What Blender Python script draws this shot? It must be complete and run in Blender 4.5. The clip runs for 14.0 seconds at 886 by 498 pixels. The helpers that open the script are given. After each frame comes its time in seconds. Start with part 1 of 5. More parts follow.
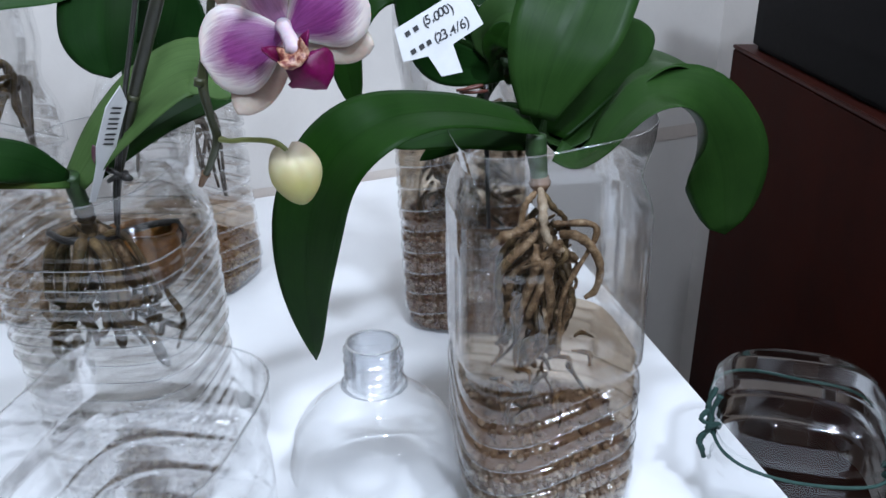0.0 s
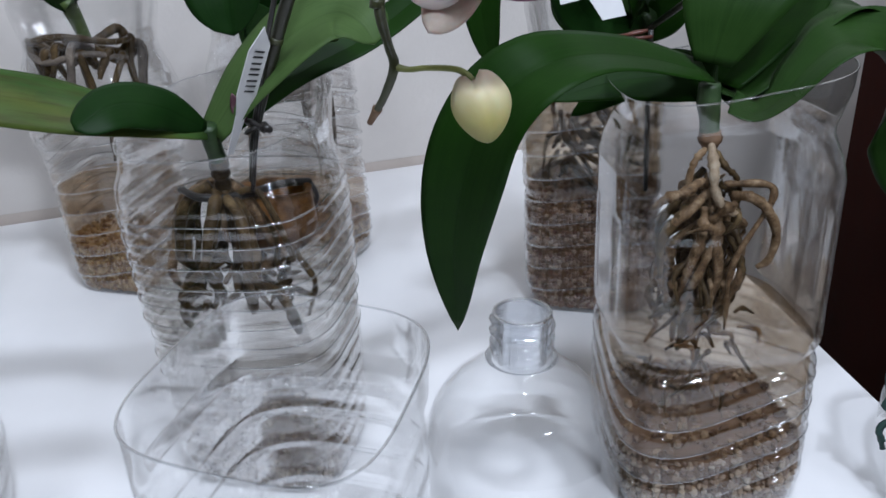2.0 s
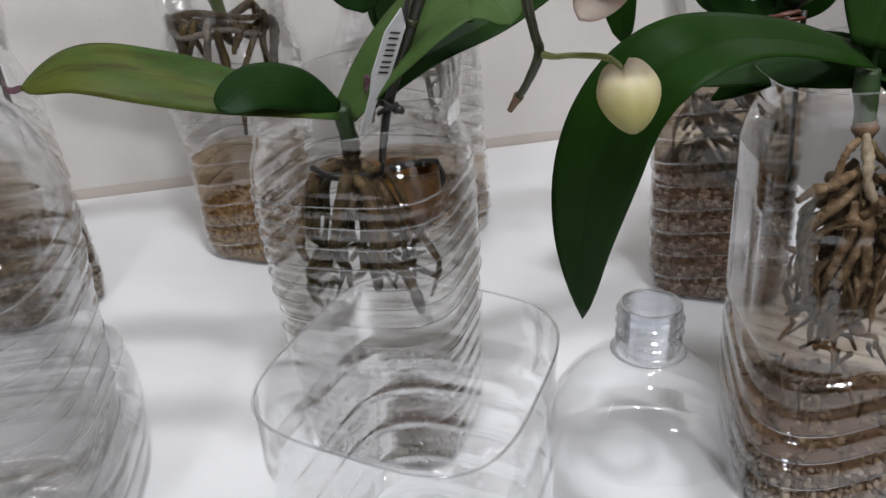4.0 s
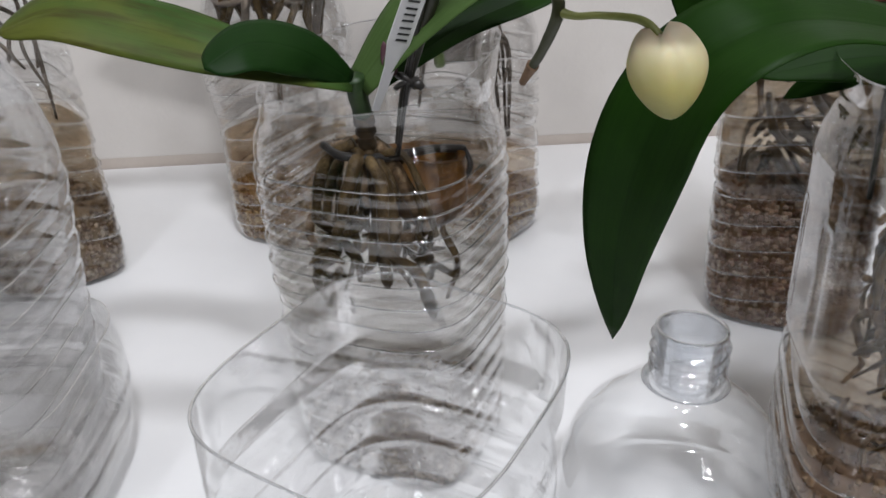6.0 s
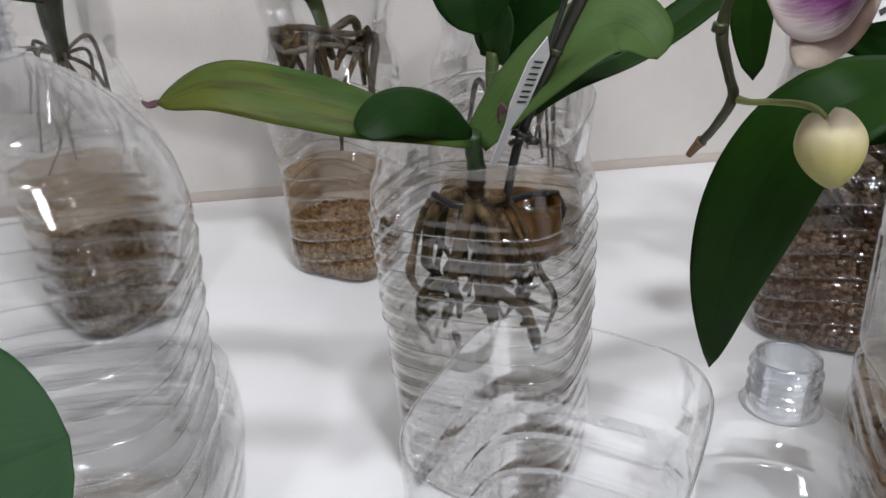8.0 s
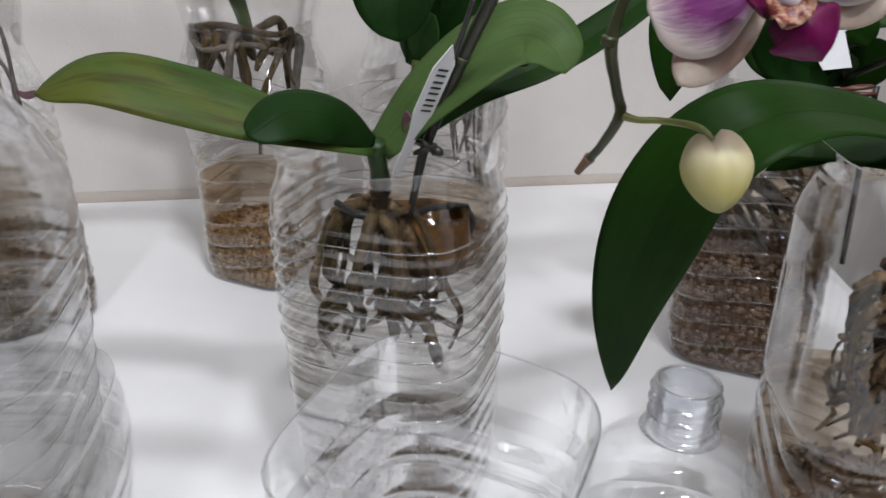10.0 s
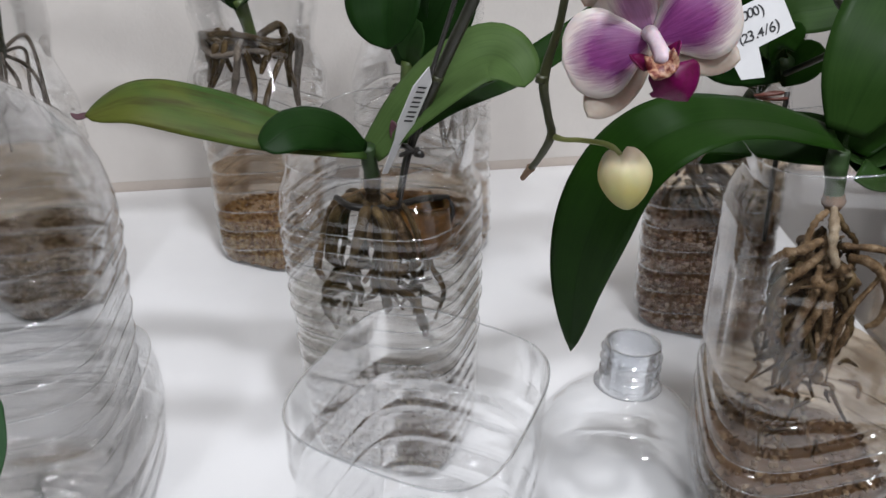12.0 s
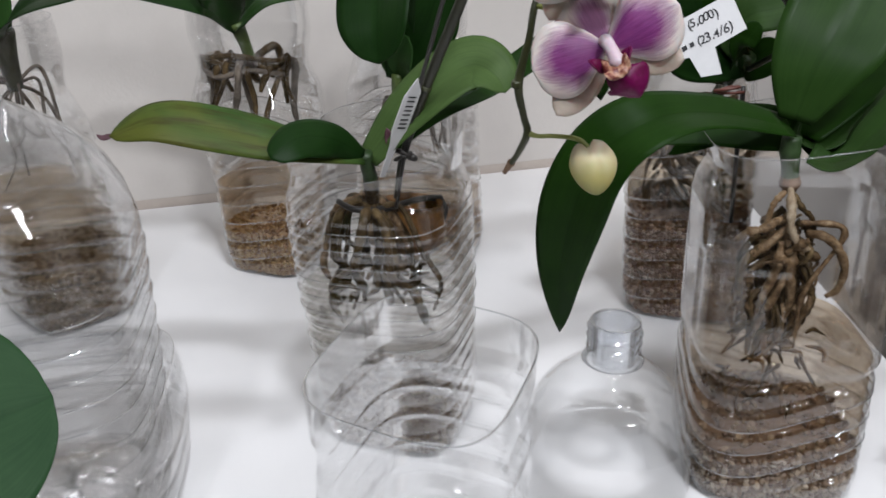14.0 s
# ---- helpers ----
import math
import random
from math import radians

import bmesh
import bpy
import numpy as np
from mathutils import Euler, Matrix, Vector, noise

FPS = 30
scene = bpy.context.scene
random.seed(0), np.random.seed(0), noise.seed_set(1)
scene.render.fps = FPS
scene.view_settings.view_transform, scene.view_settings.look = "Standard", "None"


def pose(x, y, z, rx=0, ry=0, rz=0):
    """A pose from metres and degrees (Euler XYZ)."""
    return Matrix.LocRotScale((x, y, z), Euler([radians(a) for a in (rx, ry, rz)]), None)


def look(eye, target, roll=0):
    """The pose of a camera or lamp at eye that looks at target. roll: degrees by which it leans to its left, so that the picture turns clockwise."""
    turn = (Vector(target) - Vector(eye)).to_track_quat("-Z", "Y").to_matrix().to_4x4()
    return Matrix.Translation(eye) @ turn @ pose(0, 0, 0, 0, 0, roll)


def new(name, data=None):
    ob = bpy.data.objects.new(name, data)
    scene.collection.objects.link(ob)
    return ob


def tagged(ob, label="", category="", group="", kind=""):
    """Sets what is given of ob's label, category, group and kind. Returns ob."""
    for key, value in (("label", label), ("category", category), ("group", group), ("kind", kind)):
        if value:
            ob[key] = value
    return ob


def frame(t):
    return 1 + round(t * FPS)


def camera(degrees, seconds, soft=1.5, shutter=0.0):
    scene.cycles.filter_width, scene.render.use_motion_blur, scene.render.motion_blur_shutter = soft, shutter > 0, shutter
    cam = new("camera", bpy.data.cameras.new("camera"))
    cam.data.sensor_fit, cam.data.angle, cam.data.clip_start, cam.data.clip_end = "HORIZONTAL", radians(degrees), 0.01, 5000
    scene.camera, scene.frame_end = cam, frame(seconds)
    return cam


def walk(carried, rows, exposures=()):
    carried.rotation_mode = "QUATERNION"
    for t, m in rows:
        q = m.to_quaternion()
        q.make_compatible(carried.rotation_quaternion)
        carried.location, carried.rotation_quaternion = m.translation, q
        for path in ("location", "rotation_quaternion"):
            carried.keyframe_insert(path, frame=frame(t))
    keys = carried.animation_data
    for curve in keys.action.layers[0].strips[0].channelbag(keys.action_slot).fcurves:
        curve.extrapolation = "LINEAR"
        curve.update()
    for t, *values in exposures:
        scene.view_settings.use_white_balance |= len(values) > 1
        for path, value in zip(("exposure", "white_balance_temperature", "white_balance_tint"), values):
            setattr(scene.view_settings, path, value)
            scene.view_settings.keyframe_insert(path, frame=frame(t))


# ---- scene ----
cam = camera(55.6, 14.0, shutter=0.15)
PATH = [
    (0, (0.0420, -0.0258, 0.3187), (0.0455, 1.6333, -0.3796), 0.10),
    (0.5, (0.0286, -0.0182, 0.3103), (0.0151, 1.6331, -0.4059), 0.11),
    (1, (0.0144, -0.0234, 0.3161), (-0.0401, 1.6303, -0.3928), -0.48),
    (1.5, (-0.0017, -0.0164, 0.3150), (-0.1081, 1.6362, -0.3905), -0.91),
    (2, (0.0016, -0.0003, 0.2923), (-0.1451, 1.6452, -0.4224), -1.21),
    (2.5, (-0.0010, 0.0191, 0.2779), (-0.2147, 1.6308, -0.4947), -1.79),
    (3, (0.0015, 0.0065, 0.2754), (-0.2593, 1.6069, -0.5060), -1.74),
    (3.5, (-0.0082, -0.0018, 0.2990), (-0.3276, 1.5947, -0.4686), -2.12),
    (5.8, (0.0004, 0.0521, 0.2730), (-0.4975, 1.6030, -0.4930), -0.45),
    (6, (0.0029, 0.0510, 0.2758), (-0.5053, 1.5994, -0.4887), -0.10),
    (6.5, (0.0024, 0.0554, 0.2897), (-0.5125, 1.6069, -0.4637), -0.75),
    (7, (-0.0189, 0.0388, 0.2986), (-0.5573, 1.5851, -0.4492), -1.31),
    (7.2, (-0.0368, 0.0263, 0.2955), (-0.5657, 1.5758, -0.4524), -1.36),
    (9.5, (-0.0519, 0.0061, 0.3096), (-0.4056, 1.6244, -0.3948), 2.16),
    (10, (-0.0316, 0.0292, 0.2953), (-0.3864, 1.6442, -0.4161), 2.97),
    (10.5, (0.0110, 0.0047, 0.3214), (-0.3435, 1.6334, -0.3580), 2.70),
    (11, (0.0053, 0.0201, 0.3158), (-0.3385, 1.6441, -0.3804), 2.81),
    (11.5, (-0.0042, -0.0069, 0.3244), (-0.3582, 1.6089, -0.3854), 2.62),
    (12, (-0.0097, -0.0279, 0.3284), (-0.3605, 1.5649, -0.4332), 1.88),
    (12.5, (-0.0226, -0.0396, 0.3256), (-0.3805, 1.5537, -0.4318), 1.25),
    (13, (-0.0328, -0.0306, 0.3330), (-0.3851, 1.5667, -0.4183), 0.41),
    (13.5, (-0.0353, -0.0587, 0.3432), (-0.3904, 1.5431, -0.3972), -0.50),
    (14, (0.0003, -0.0676, 0.3377), (-0.3474, 1.5351, -0.4041), -0.71),
]
walk(cam, [(t, look(eye, target, roll)) for t, eye, target, roll in PATH],
     exposures=[(0.0, 0.14, 5300, 7.5), (1.0, -0.04, 5430, 8.5), (1.5, -0.10, 5480, 9), (2.5, -0.33, 5600, 10), (3.0, -0.44, 5920, 10), (3.5, -0.35, 6100, 10), (6.0, -0.18, 6100, 10), (9.5, -0.16, 6080, 10), (14.0, -0.16, 6080, 10)])
scene.cycles.transparent_max_bounces = 32
scene.cycles.max_bounces = 16
scene.cycles.transmission_bounces = 12
scene.cycles.caustics_refractive = False
scene.cycles.caustics_reflective = False

# ---------------------------------------------------------------- light
world = bpy.data.worlds.new("room_air")
scene.world = world
world.use_nodes = True
world.node_tree.nodes["Background"].inputs[0].default_value = (0.9, 0.93, 1.0, 1)
world.node_tree.nodes["Background"].inputs[1].default_value = 0.008


def area_lamp(name, eye, target, size_x, size_y, watts, colour):
    data = bpy.data.lights.new(name, "AREA")
    data.shape, data.size, data.size_y = "RECTANGLE", size_x, size_y
    data.energy, data.color = watts, colour
    ob = new(name, data)
    ob.matrix_world = look(eye, target)
    return ob


for lx, ly in ((0.42, -0.60), (0.47, -0.58), (0.52, -0.56)):
    area_lamp("ceiling_lamp", (lx, ly, 1.48), (-0.1, 0.4, 0.0), 0.085, 0.085, 5.1, (1.0, 0.985, 0.99))
for lx, ly in ((-0.30, -0.58), (-0.24, -0.62)):
    area_lamp("ceiling_lamp", (lx, ly, 1.45), (-0.1, 0.4, 0.0), 0.08, 0.08, 2.9, (1.0, 0.985, 0.99))
area_lamp("ceiling_lamp", (0.14, -0.05, 1.50), (-0.05, 0.35, 0.0), 0.12, 0.12, 8.0, (1.0, 0.985, 0.99))
for lx, ly in ((-1.35, -1.55), (-0.55, -1.75), (0.45, -1.60), (1.15, -1.15), (-1.45, -0.60), (0.95, -0.55)):
    area_lamp("downlight", (lx, ly, 1.63), (lx * 0.6, ly * 0.6, 0.0), 0.09, 0.09, 0.25, (1.0, 0.985, 0.97))
area_lamp("side_lamp", (1.02, -0.88, 1.20), (-0.20, 0.50, 0.1), 0.22, 0.22, 8.0, (1.0, 0.975, 0.96))

# ---------------------------------------------------------------- helpers
TAU = 2 * math.pi


def nodes_of(name):
    m = bpy.data.materials.new(name)
    m.use_nodes = True
    nt = m.node_tree
    nt.nodes.clear()
    out = nt.nodes.new("ShaderNodeOutputMaterial")
    return m, nt, out


def nd(nt, kind, **kw):
    n = nt.nodes.new(kind)
    for k, v in kw.items():
        if k in n.inputs.keys():
            n.inputs[k].default_value = v
    return n


def noise_node(nt, scale, detail=4.0, rough=0.55, vec=None):
    n = nd(nt, "ShaderNodeTexNoise", Scale=scale, Detail=detail, Roughness=rough)
    if vec is not None:
        nt.links.new(vec, n.inputs["Vector"])
    return n


def ramp(nt, src, stops):
    r = nt.nodes.new("ShaderNodeValToRGB")
    els = r.color_ramp.elements
    while len(els) < len(stops):
        els.new(0.5)
    for e, (p, c) in zip(els, stops):
        e.position, e.color = p, (*c, 1)
    nt.links.new(src, r.inputs[0])
    return r


def mixrgb(nt, fac, a, b, mode="MIX"):
    m = nt.nodes.new("ShaderNodeMix")
    m.data_type, m.blend_type = "RGBA", mode
    for s, v in ((0, fac), (6, a), (7, b)):
        if hasattr(v, "links"):
            nt.links.new(v, m.inputs[s])
        else:
            m.inputs[s].default_value = v if s == 0 else (*v, 1)
    return m.outputs[2]


def calc(nt, op, a, b=None, c=None):
    m = nt.nodes.new("ShaderNodeMath")
    m.operation = op
    for i, v in enumerate((a, b, c)):
        if v is None:
            continue
        if hasattr(v, "links"):
            nt.links.new(v, m.inputs[i])
        else:
            m.inputs[i].default_value = v
    return m.outputs[0]


def bump(nt, height, strength, distance=0.002):
    b = nd(nt, "ShaderNodeBump", Strength=strength, Distance=distance)
    nt.links.new(height, b.inputs["Height"])
    return b.outputs[0]


def surface(name, stops, scale, rough=0.5, rough_var=0.15, bump_scale=0.0, bump_amount=0.2, metal=0.0, coat=0.0, detail=6, sss=0.0, bump_dist=0.001, spec=0.5):
    m, nt, out = nodes_of(name)
    tc = nt.nodes.new("ShaderNodeTexCoord")
    n1 = noise_node(nt, scale, detail, 0.6, tc.outputs["Object"])
    n2 = noise_node(nt, scale * 7.3, 3, 0.6, tc.outputs["Object"])
    f = calc(nt, "ADD", calc(nt, "MULTIPLY", n1.outputs[0], 0.7), calc(nt, "MULTIPLY", n2.outputs[0], 0.3))
    col = ramp(nt, f, stops)
    p = nd(nt, "ShaderNodeBsdfPrincipled", Metallic=metal)
    nt.links.new(col.outputs[0], p.inputs["Base Color"])
    nt.links.new(calc(nt, "MULTIPLY_ADD", n2.outputs[0], rough_var, rough - rough_var / 2), p.inputs["Roughness"])
    p.inputs["Coat Weight"].default_value = coat
    p.inputs["Specular IOR Level"].default_value = spec
    if sss:
        p.inputs["Subsurface Weight"].default_value = sss
        p.inputs["Subsurface Scale"].default_value = 0.003
    if bump_scale:
        nb = noise_node(nt, bump_scale, 5, 0.6, tc.outputs["Object"])
        nt.links.new(bump(nt, nb.outputs[0], bump_amount, bump_dist), p.inputs["Normal"])
    nt.links.new(p.outputs[0], out.inputs[0])
    return m


def clear_plastic(name, tint, rough, gloss, crinkle, crinkle_scale, bend=0.0, ior=1.12):
    """Thin clear sheet: passes light straight on, with a Fresnel gloss over it."""
    m, nt, out = nodes_of(name)
    tc = nt.nodes.new("ShaderNodeTexCoord")
    n = noise_node(nt, crinkle_scale, 3, 0.5, tc.outputs["Object"])
    n2 = noise_node(nt, crinkle_scale * 6, 2, 0.5, tc.outputs["Object"])
    h = calc(nt, "MULTIPLY_ADD", n2.outputs[0], 0.07, n.outputs[0])
    nrm = bump(nt, h, crinkle, 0.004)
    tr = nd(nt, "ShaderNodeBsdfTransparent")
    tr.inputs[0].default_value = (*tint, 1)
    gl = nd(nt, "ShaderNodeBsdfGlossy", Roughness=rough)
    gl.inputs[0].default_value = (1, 1, 1, 1)
    nt.links.new(nrm, gl.inputs["Normal"])
    fr = nd(nt, "ShaderNodeFresnel", IOR=1.5)
    fac = calc(nt, "MINIMUM", calc(nt, "MULTIPLY", fr.outputs[0], gloss), 0.5)
    mx = nt.nodes.new("ShaderNodeMixShader")
    nt.links.new(fac, mx.inputs[0])
    if bend:
        rf = nd(nt, "ShaderNodeBsdfRefraction", IOR=ior, Roughness=0.0)
        rf.inputs[0].default_value = (*tint, 1)
        nt.links.new(nrm, rf.inputs["Normal"])
        mb = nt.nodes.new("ShaderNodeMixShader")
        mb.inputs[0].default_value = bend
        nt.links.new(tr.outputs[0], mb.inputs[1])
        nt.links.new(rf.outputs[0], mb.inputs[2])
        tr = mb
    nt.links.new(tr.outputs[0], mx.inputs[1])
    nt.links.new(gl.outputs[0], mx.inputs[2])
    nt.links.new(mx.outputs[0], out.inputs[0])
    return m


def water_like(name, tint, share):
    """Water behind a wavy wall: part of the light goes straight through, part is bent."""
    m, nt, out = nodes_of(name)
    tr = nd(nt, "ShaderNodeBsdfTransparent")
    tr.inputs[0].default_value = (*tint, 1)
    gl = nd(nt, "ShaderNodeBsdfGlass", IOR=1.33, Roughness=0.0)
    gl.inputs[0].default_value = (*tint, 1)
    mx = nt.nodes.new("ShaderNodeMixShader")
    mx.inputs[0].default_value = share
    nt.links.new(tr.outputs[0], mx.inputs[1])
    nt.links.new(gl.outputs[0], mx.inputs[2])
    nt.links.new(mx.outputs[0], out.inputs[0])
    return m


def leaf_material(name, dark, light, blotch=None, rough=0.32, rib=0.5):
    m, nt, out = nodes_of(name)
    uv = nt.nodes.new("ShaderNodeUVMap")
    uv.uv_map = "UVMap"
    sep = nt.nodes.new("ShaderNodeSeparateXYZ")
    nt.links.new(uv.outputs[0], sep.inputs[0])
    mp = nd(nt, "ShaderNodeMapping")
    mp.inputs["Scale"].default_value = (42, 2.2, 1)
    nt.links.new(uv.outputs[0], mp.inputs[0])
    streak = noise_node(nt, 1.0, 4, 0.6, mp.outputs[0])
    tc = nt.nodes.new("ShaderNodeTexCoord")
    big = noise_node(nt, 38, 4, 0.6, tc.outputs["Object"])
    f = calc(nt, "ADD", calc(nt, "MULTIPLY", streak.outputs[0], 0.45), calc(nt, "MULTIPLY", big.outputs[0], 0.55))
    col = ramp(nt, f, [(0.3, dark), (0.7, light)]).outputs[0]
    # midrib: a narrow furrow along the middle
    mid = calc(nt, "ABSOLUTE", calc(nt, "SUBTRACT", sep.outputs[0], 0.5))
    line = ramp(nt, mid, [(0.0, (1, 1, 1)), (0.035, (0, 0, 0))])
    col = mixrgb(nt, calc(nt, "MULTIPLY", line.outputs[0], 0.35 * rib), col, tuple(c * 0.45 for c in dark))
    if blotch:
        pale, brown = blotch
        edge = noise_node(nt, 30, 4, 0.6, tc.outputs["Object"])
        g = calc(nt, "ADD", calc(nt, "MULTIPLY_ADD", sep.outputs[0], -0.55, 0.25), calc(nt, "ADD", sep.outputs[1], calc(nt, "MULTIPLY_ADD", edge.outputs[0], 0.7, -0.35)))
        pale_fac = ramp(nt, g, [(0.2, (0, 0, 0)), (0.4, (0.75, 0.75, 0.75)), (0.6, (0.35, 0.35, 0.35)), (0.9, (1, 1, 1))])
        col = mixrgb(nt, pale_fac.outputs[0], col, pale)
        mp2 = nd(nt, "ShaderNodeMapping")
        mp2.inputs["Scale"].default_value = (3.2, 1.7, 1)
        nt.links.new(uv.outputs[0], mp2.inputs[0])
        st = noise_node(nt, 1.3, 5, 0.65, mp2.outputs[0])
        bf = ramp(nt, st.outputs[0], [(0.47, (0, 0, 0)), (0.64, (0.7, 0.7, 0.7))])
        col = mixrgb(nt, bf.outputs[0], col, brown)
    p = nd(nt, "ShaderNodeBsdfPrincipled")
    nt.links.new(col, p.inputs["Base Color"])
    nt.links.new(calc(nt, "MULTIPLY_ADD", big.outputs[0], 0.18, rough - 0.09), p.inputs["Roughness"])
    p.inputs["Specular IOR Level"].default_value = 0.07
    h = calc(nt, "ADD", calc(nt, "MULTIPLY", streak.outputs[0], 0.35), calc(nt, "MULTIPLY", line.outputs[0], -0.8 * rib))
    nt.links.new(bump(nt, h, 0.25, 0.0008), p.inputs["Normal"])
    nt.links.new(p.outputs[0], out.inputs[0])
    return m


def petal_material(name, core, pale, reach, pale_core):
    """Magenta veins that fade towards a white margin."""
    m, nt, out = nodes_of(name)
    uv = nt.nodes.new("ShaderNodeUVMap")
    uv.uv_map = "UVMap"
    sep = nt.nodes.new("ShaderNodeSeparateXYZ")
    nt.links.new(uv.outputs[0], sep.inputs[0])
    u = calc(nt, "MULTIPLY", calc(nt, "SUBTRACT", sep.outputs[0], 0.5), 2.0)
    mp = nd(nt, "ShaderNodeMapping")
    mp.inputs["Scale"].default_value = (34, 3.0, 1)
    nt.links.new(uv.outputs[0], mp.inputs[0])
    vein = noise_node(nt, 1.0, 4, 0.7, mp.outputs[0])
    d1 = calc(nt, "MULTIPLY", calc(nt, "SUBTRACT", sep.outputs[1], 0.34), 1.5)
    dist = calc(nt, "SQRT", calc(nt, "ADD", calc(nt, "POWER", calc(nt, "ABSOLUTE", u), 2.0), calc(nt, "POWER", calc(nt, "ABSOLUTE", d1), 2.0)))
    edge = calc(nt, "ADD", dist, calc(nt, "MULTIPLY_ADD", vein.outputs[0], 0.55, -0.275))
    fac = ramp(nt, edge, [(reach * 0.62, (1, 1, 1)), (reach * 0.95, (0.55, 0.55, 0.55)), (reach * 1.22, (0, 0, 0))])
    tone = ramp(nt, vein.outputs[0], [(0.3, core), (0.7, tuple(min(1, c * 1.5 + 0.03) for c in core))])
    base = mixrgb(nt, pale_core, pale, tuple(c * 0.4 + 0.45 for c in core))
    col = mixrgb(nt, fac.outputs[0], pale, tone.outputs[0])
    col = mixrgb(nt, pale_core, col, base)
    p = nd(nt, "ShaderNodeBsdfPrincipled", Roughness=0.5)
    nt.links.new(col, p.inputs["Base Color"])
    p.inputs["Subsurface Weight"].default_value = 0.15
    p.inputs["Subsurface Scale"].default_value = 0.002
    p.inputs["Sheen Weight"].default_value = 0.1
    nt.links.new(bump(nt, vein.outputs[0], 0.2, 0.0006), p.inputs["Normal"])
    nt.links.new(p.outputs[0], out.inputs[0])
    return m


def gravel_material(name, tones):
    m, nt, out = nodes_of(name)
    geo = nt.nodes.new("ShaderNodeNewGeometry")
    tc = nt.nodes.new("ShaderNodeTexCoord")
    n = noise_node(nt, 160, 4, 0.6, tc.outputs["Object"])
    f = calc(nt, "ADD", calc(nt, "MULTIPLY", geo.outputs["Random Per Island"], 0.75), calc(nt, "MULTIPLY", n.outputs[0], 0.25))
    col = ramp(nt, f, tones)
    p = nd(nt, "ShaderNodeBsdfPrincipled", Roughness=0.45)
    nt.links.new(col.outputs[0], p.inputs["Base Color"])
    nt.links.new(bump(nt, n.outputs[0], 0.4, 0.001), p.inputs["Normal"])
    nt.links.new(p.outputs[0], out.inputs[0])
    return m


# ---------------------------------------------------------------- materials
PET = clear_plastic("clear_bottle_plastic", (0.965, 0.967, 0.968), 0.05, 1.9, 0.24, 90, 0.28, 1.006)
PET_RIBBED = clear_plastic("ribbed_clear_plastic", (0.965, 0.967, 0.968), 0.05, 1.65, 0.09, 80, 0.16, 1.013)
PET_CRUMPLED = clear_plastic("crumpled_clear_plastic", (0.885, 0.885, 0.885), 0.06, 1.3, 0.10, 55, 0.12, 1.008)
PET_SWIRL = clear_plastic("swirled_clear_plastic", (0.972, 0.974, 0.974), 0.05, 2.1, 0.09, 80, 0.12, 1.008)
PET_EMPTY = clear_plastic("clear_empty_plastic", (0.982, 0.984, 0.985), 0.045, 1.2, 0.05, 60)
PET_BASE = clear_plastic("clear_base_plastic", (0.95, 0.953, 0.957), 0.03, 0.4, 0.05, 45, 0.15, 1.006)
PET_RIM = clear_plastic("cut_plastic_edge", (0.86, 0.87, 0.88), 0.06, 2.2, 0.05, 60)
PET_RIDGE = clear_plastic("moulded_ring_plastic", (0.66, 0.67, 0.67), 0.08, 3.6, 0.03, 60)
PET_THICK = clear_plastic("thick_clear_neck_plastic", (0.90, 0.915, 0.935), 0.03, 2.4, 0.04, 60)
WATER = water_like("water", (0.87, 0.80, 0.71), 0.04)
WATER_CLEAR = water_like("clear_water", (0.95, 0.94, 0.92), 0.30)
WATER_BROWN = water_like("brown_water", (0.82, 0.75, 0.65), 0.28)
TABLE_WHITE = surface("white_laminate", [(0.3, (0.81, 0.805, 0.805)), (0.7, (0.865, 0.86, 0.855))], 4, 0.36, 0.1, 300, 0.03)
EDGE_WHITE = surface("white_edge_band", [(0.3, (0.68, 0.68, 0.69)), (0.7, (0.75, 0.75, 0.75))], 12, 0.45, 0.1)
WALL_PAPER = surface("white_embossed_wallpaper", [(0.3, (0.57, 0.537, 0.50)), (0.7, (0.63, 0.595, 0.557))], 7, 0.75, 0.1, 210, 0.35)
# beige that stands for the soft shade at the wall's foot
BASE_SHADE = surface("wall_base_shade", [(0.3, (0.47, 0.41, 0.36)), (0.7, (0.54, 0.48, 0.425))], 30, 0.6, 0.1)
# dark taupe for the unseen walls, chosen to cut bounced light
UNSEEN_WALL = surface("unseen_wall_taupe", [(0.3, (0.20, 0.185, 0.17)), (0.7, (0.27, 0.25, 0.23))], 5, 0.75, 0.1, 180, 0.2)
CEILING = surface("ceiling_paint", [(0.3, (0.64, 0.64, 0.63)), (0.7, (0.70, 0.70, 0.69))], 3, 0.8, 0.1)
FLOOR = surface("brown_floor", [(0.3, (0.13, 0.10, 0.075)), (0.7, (0.20, 0.16, 0.125))], 5, 0.45, 0.1)
CABINET = surface("dark_mahogany_veneer", [(0.3, (0.017, 0.0040, 0.0024)), (0.7, (0.034, 0.0075, 0.0044))], 9, 0.6, 0.1, 90, 0.05, spec=0.03)
CABINET_EDGE = surface("mahogany_edge", [(0.3, (0.030, 0.007, 0.0045)), (0.7, (0.052, 0.013, 0.008))], 14, 0.45, 0.1, spec=0.1)
BLACK_CASE = surface("black_plastic_case", [(0.3, (0.0022, 0.002, 0.0022)), (0.7, (0.0045, 0.004, 0.0044))], 20, 0.5, 0.1, spec=0.04)
LEAF_A = leaf_material("deep_green_leaf", (0.0054, 0.0195, 0.0018), (0.0122, 0.0370, 0.0037), rough=0.40)
LEAF_B = leaf_material("mid_green_leaf", (0.014, 0.040, 0.009), (0.031, 0.076, 0.018), rough=0.42)
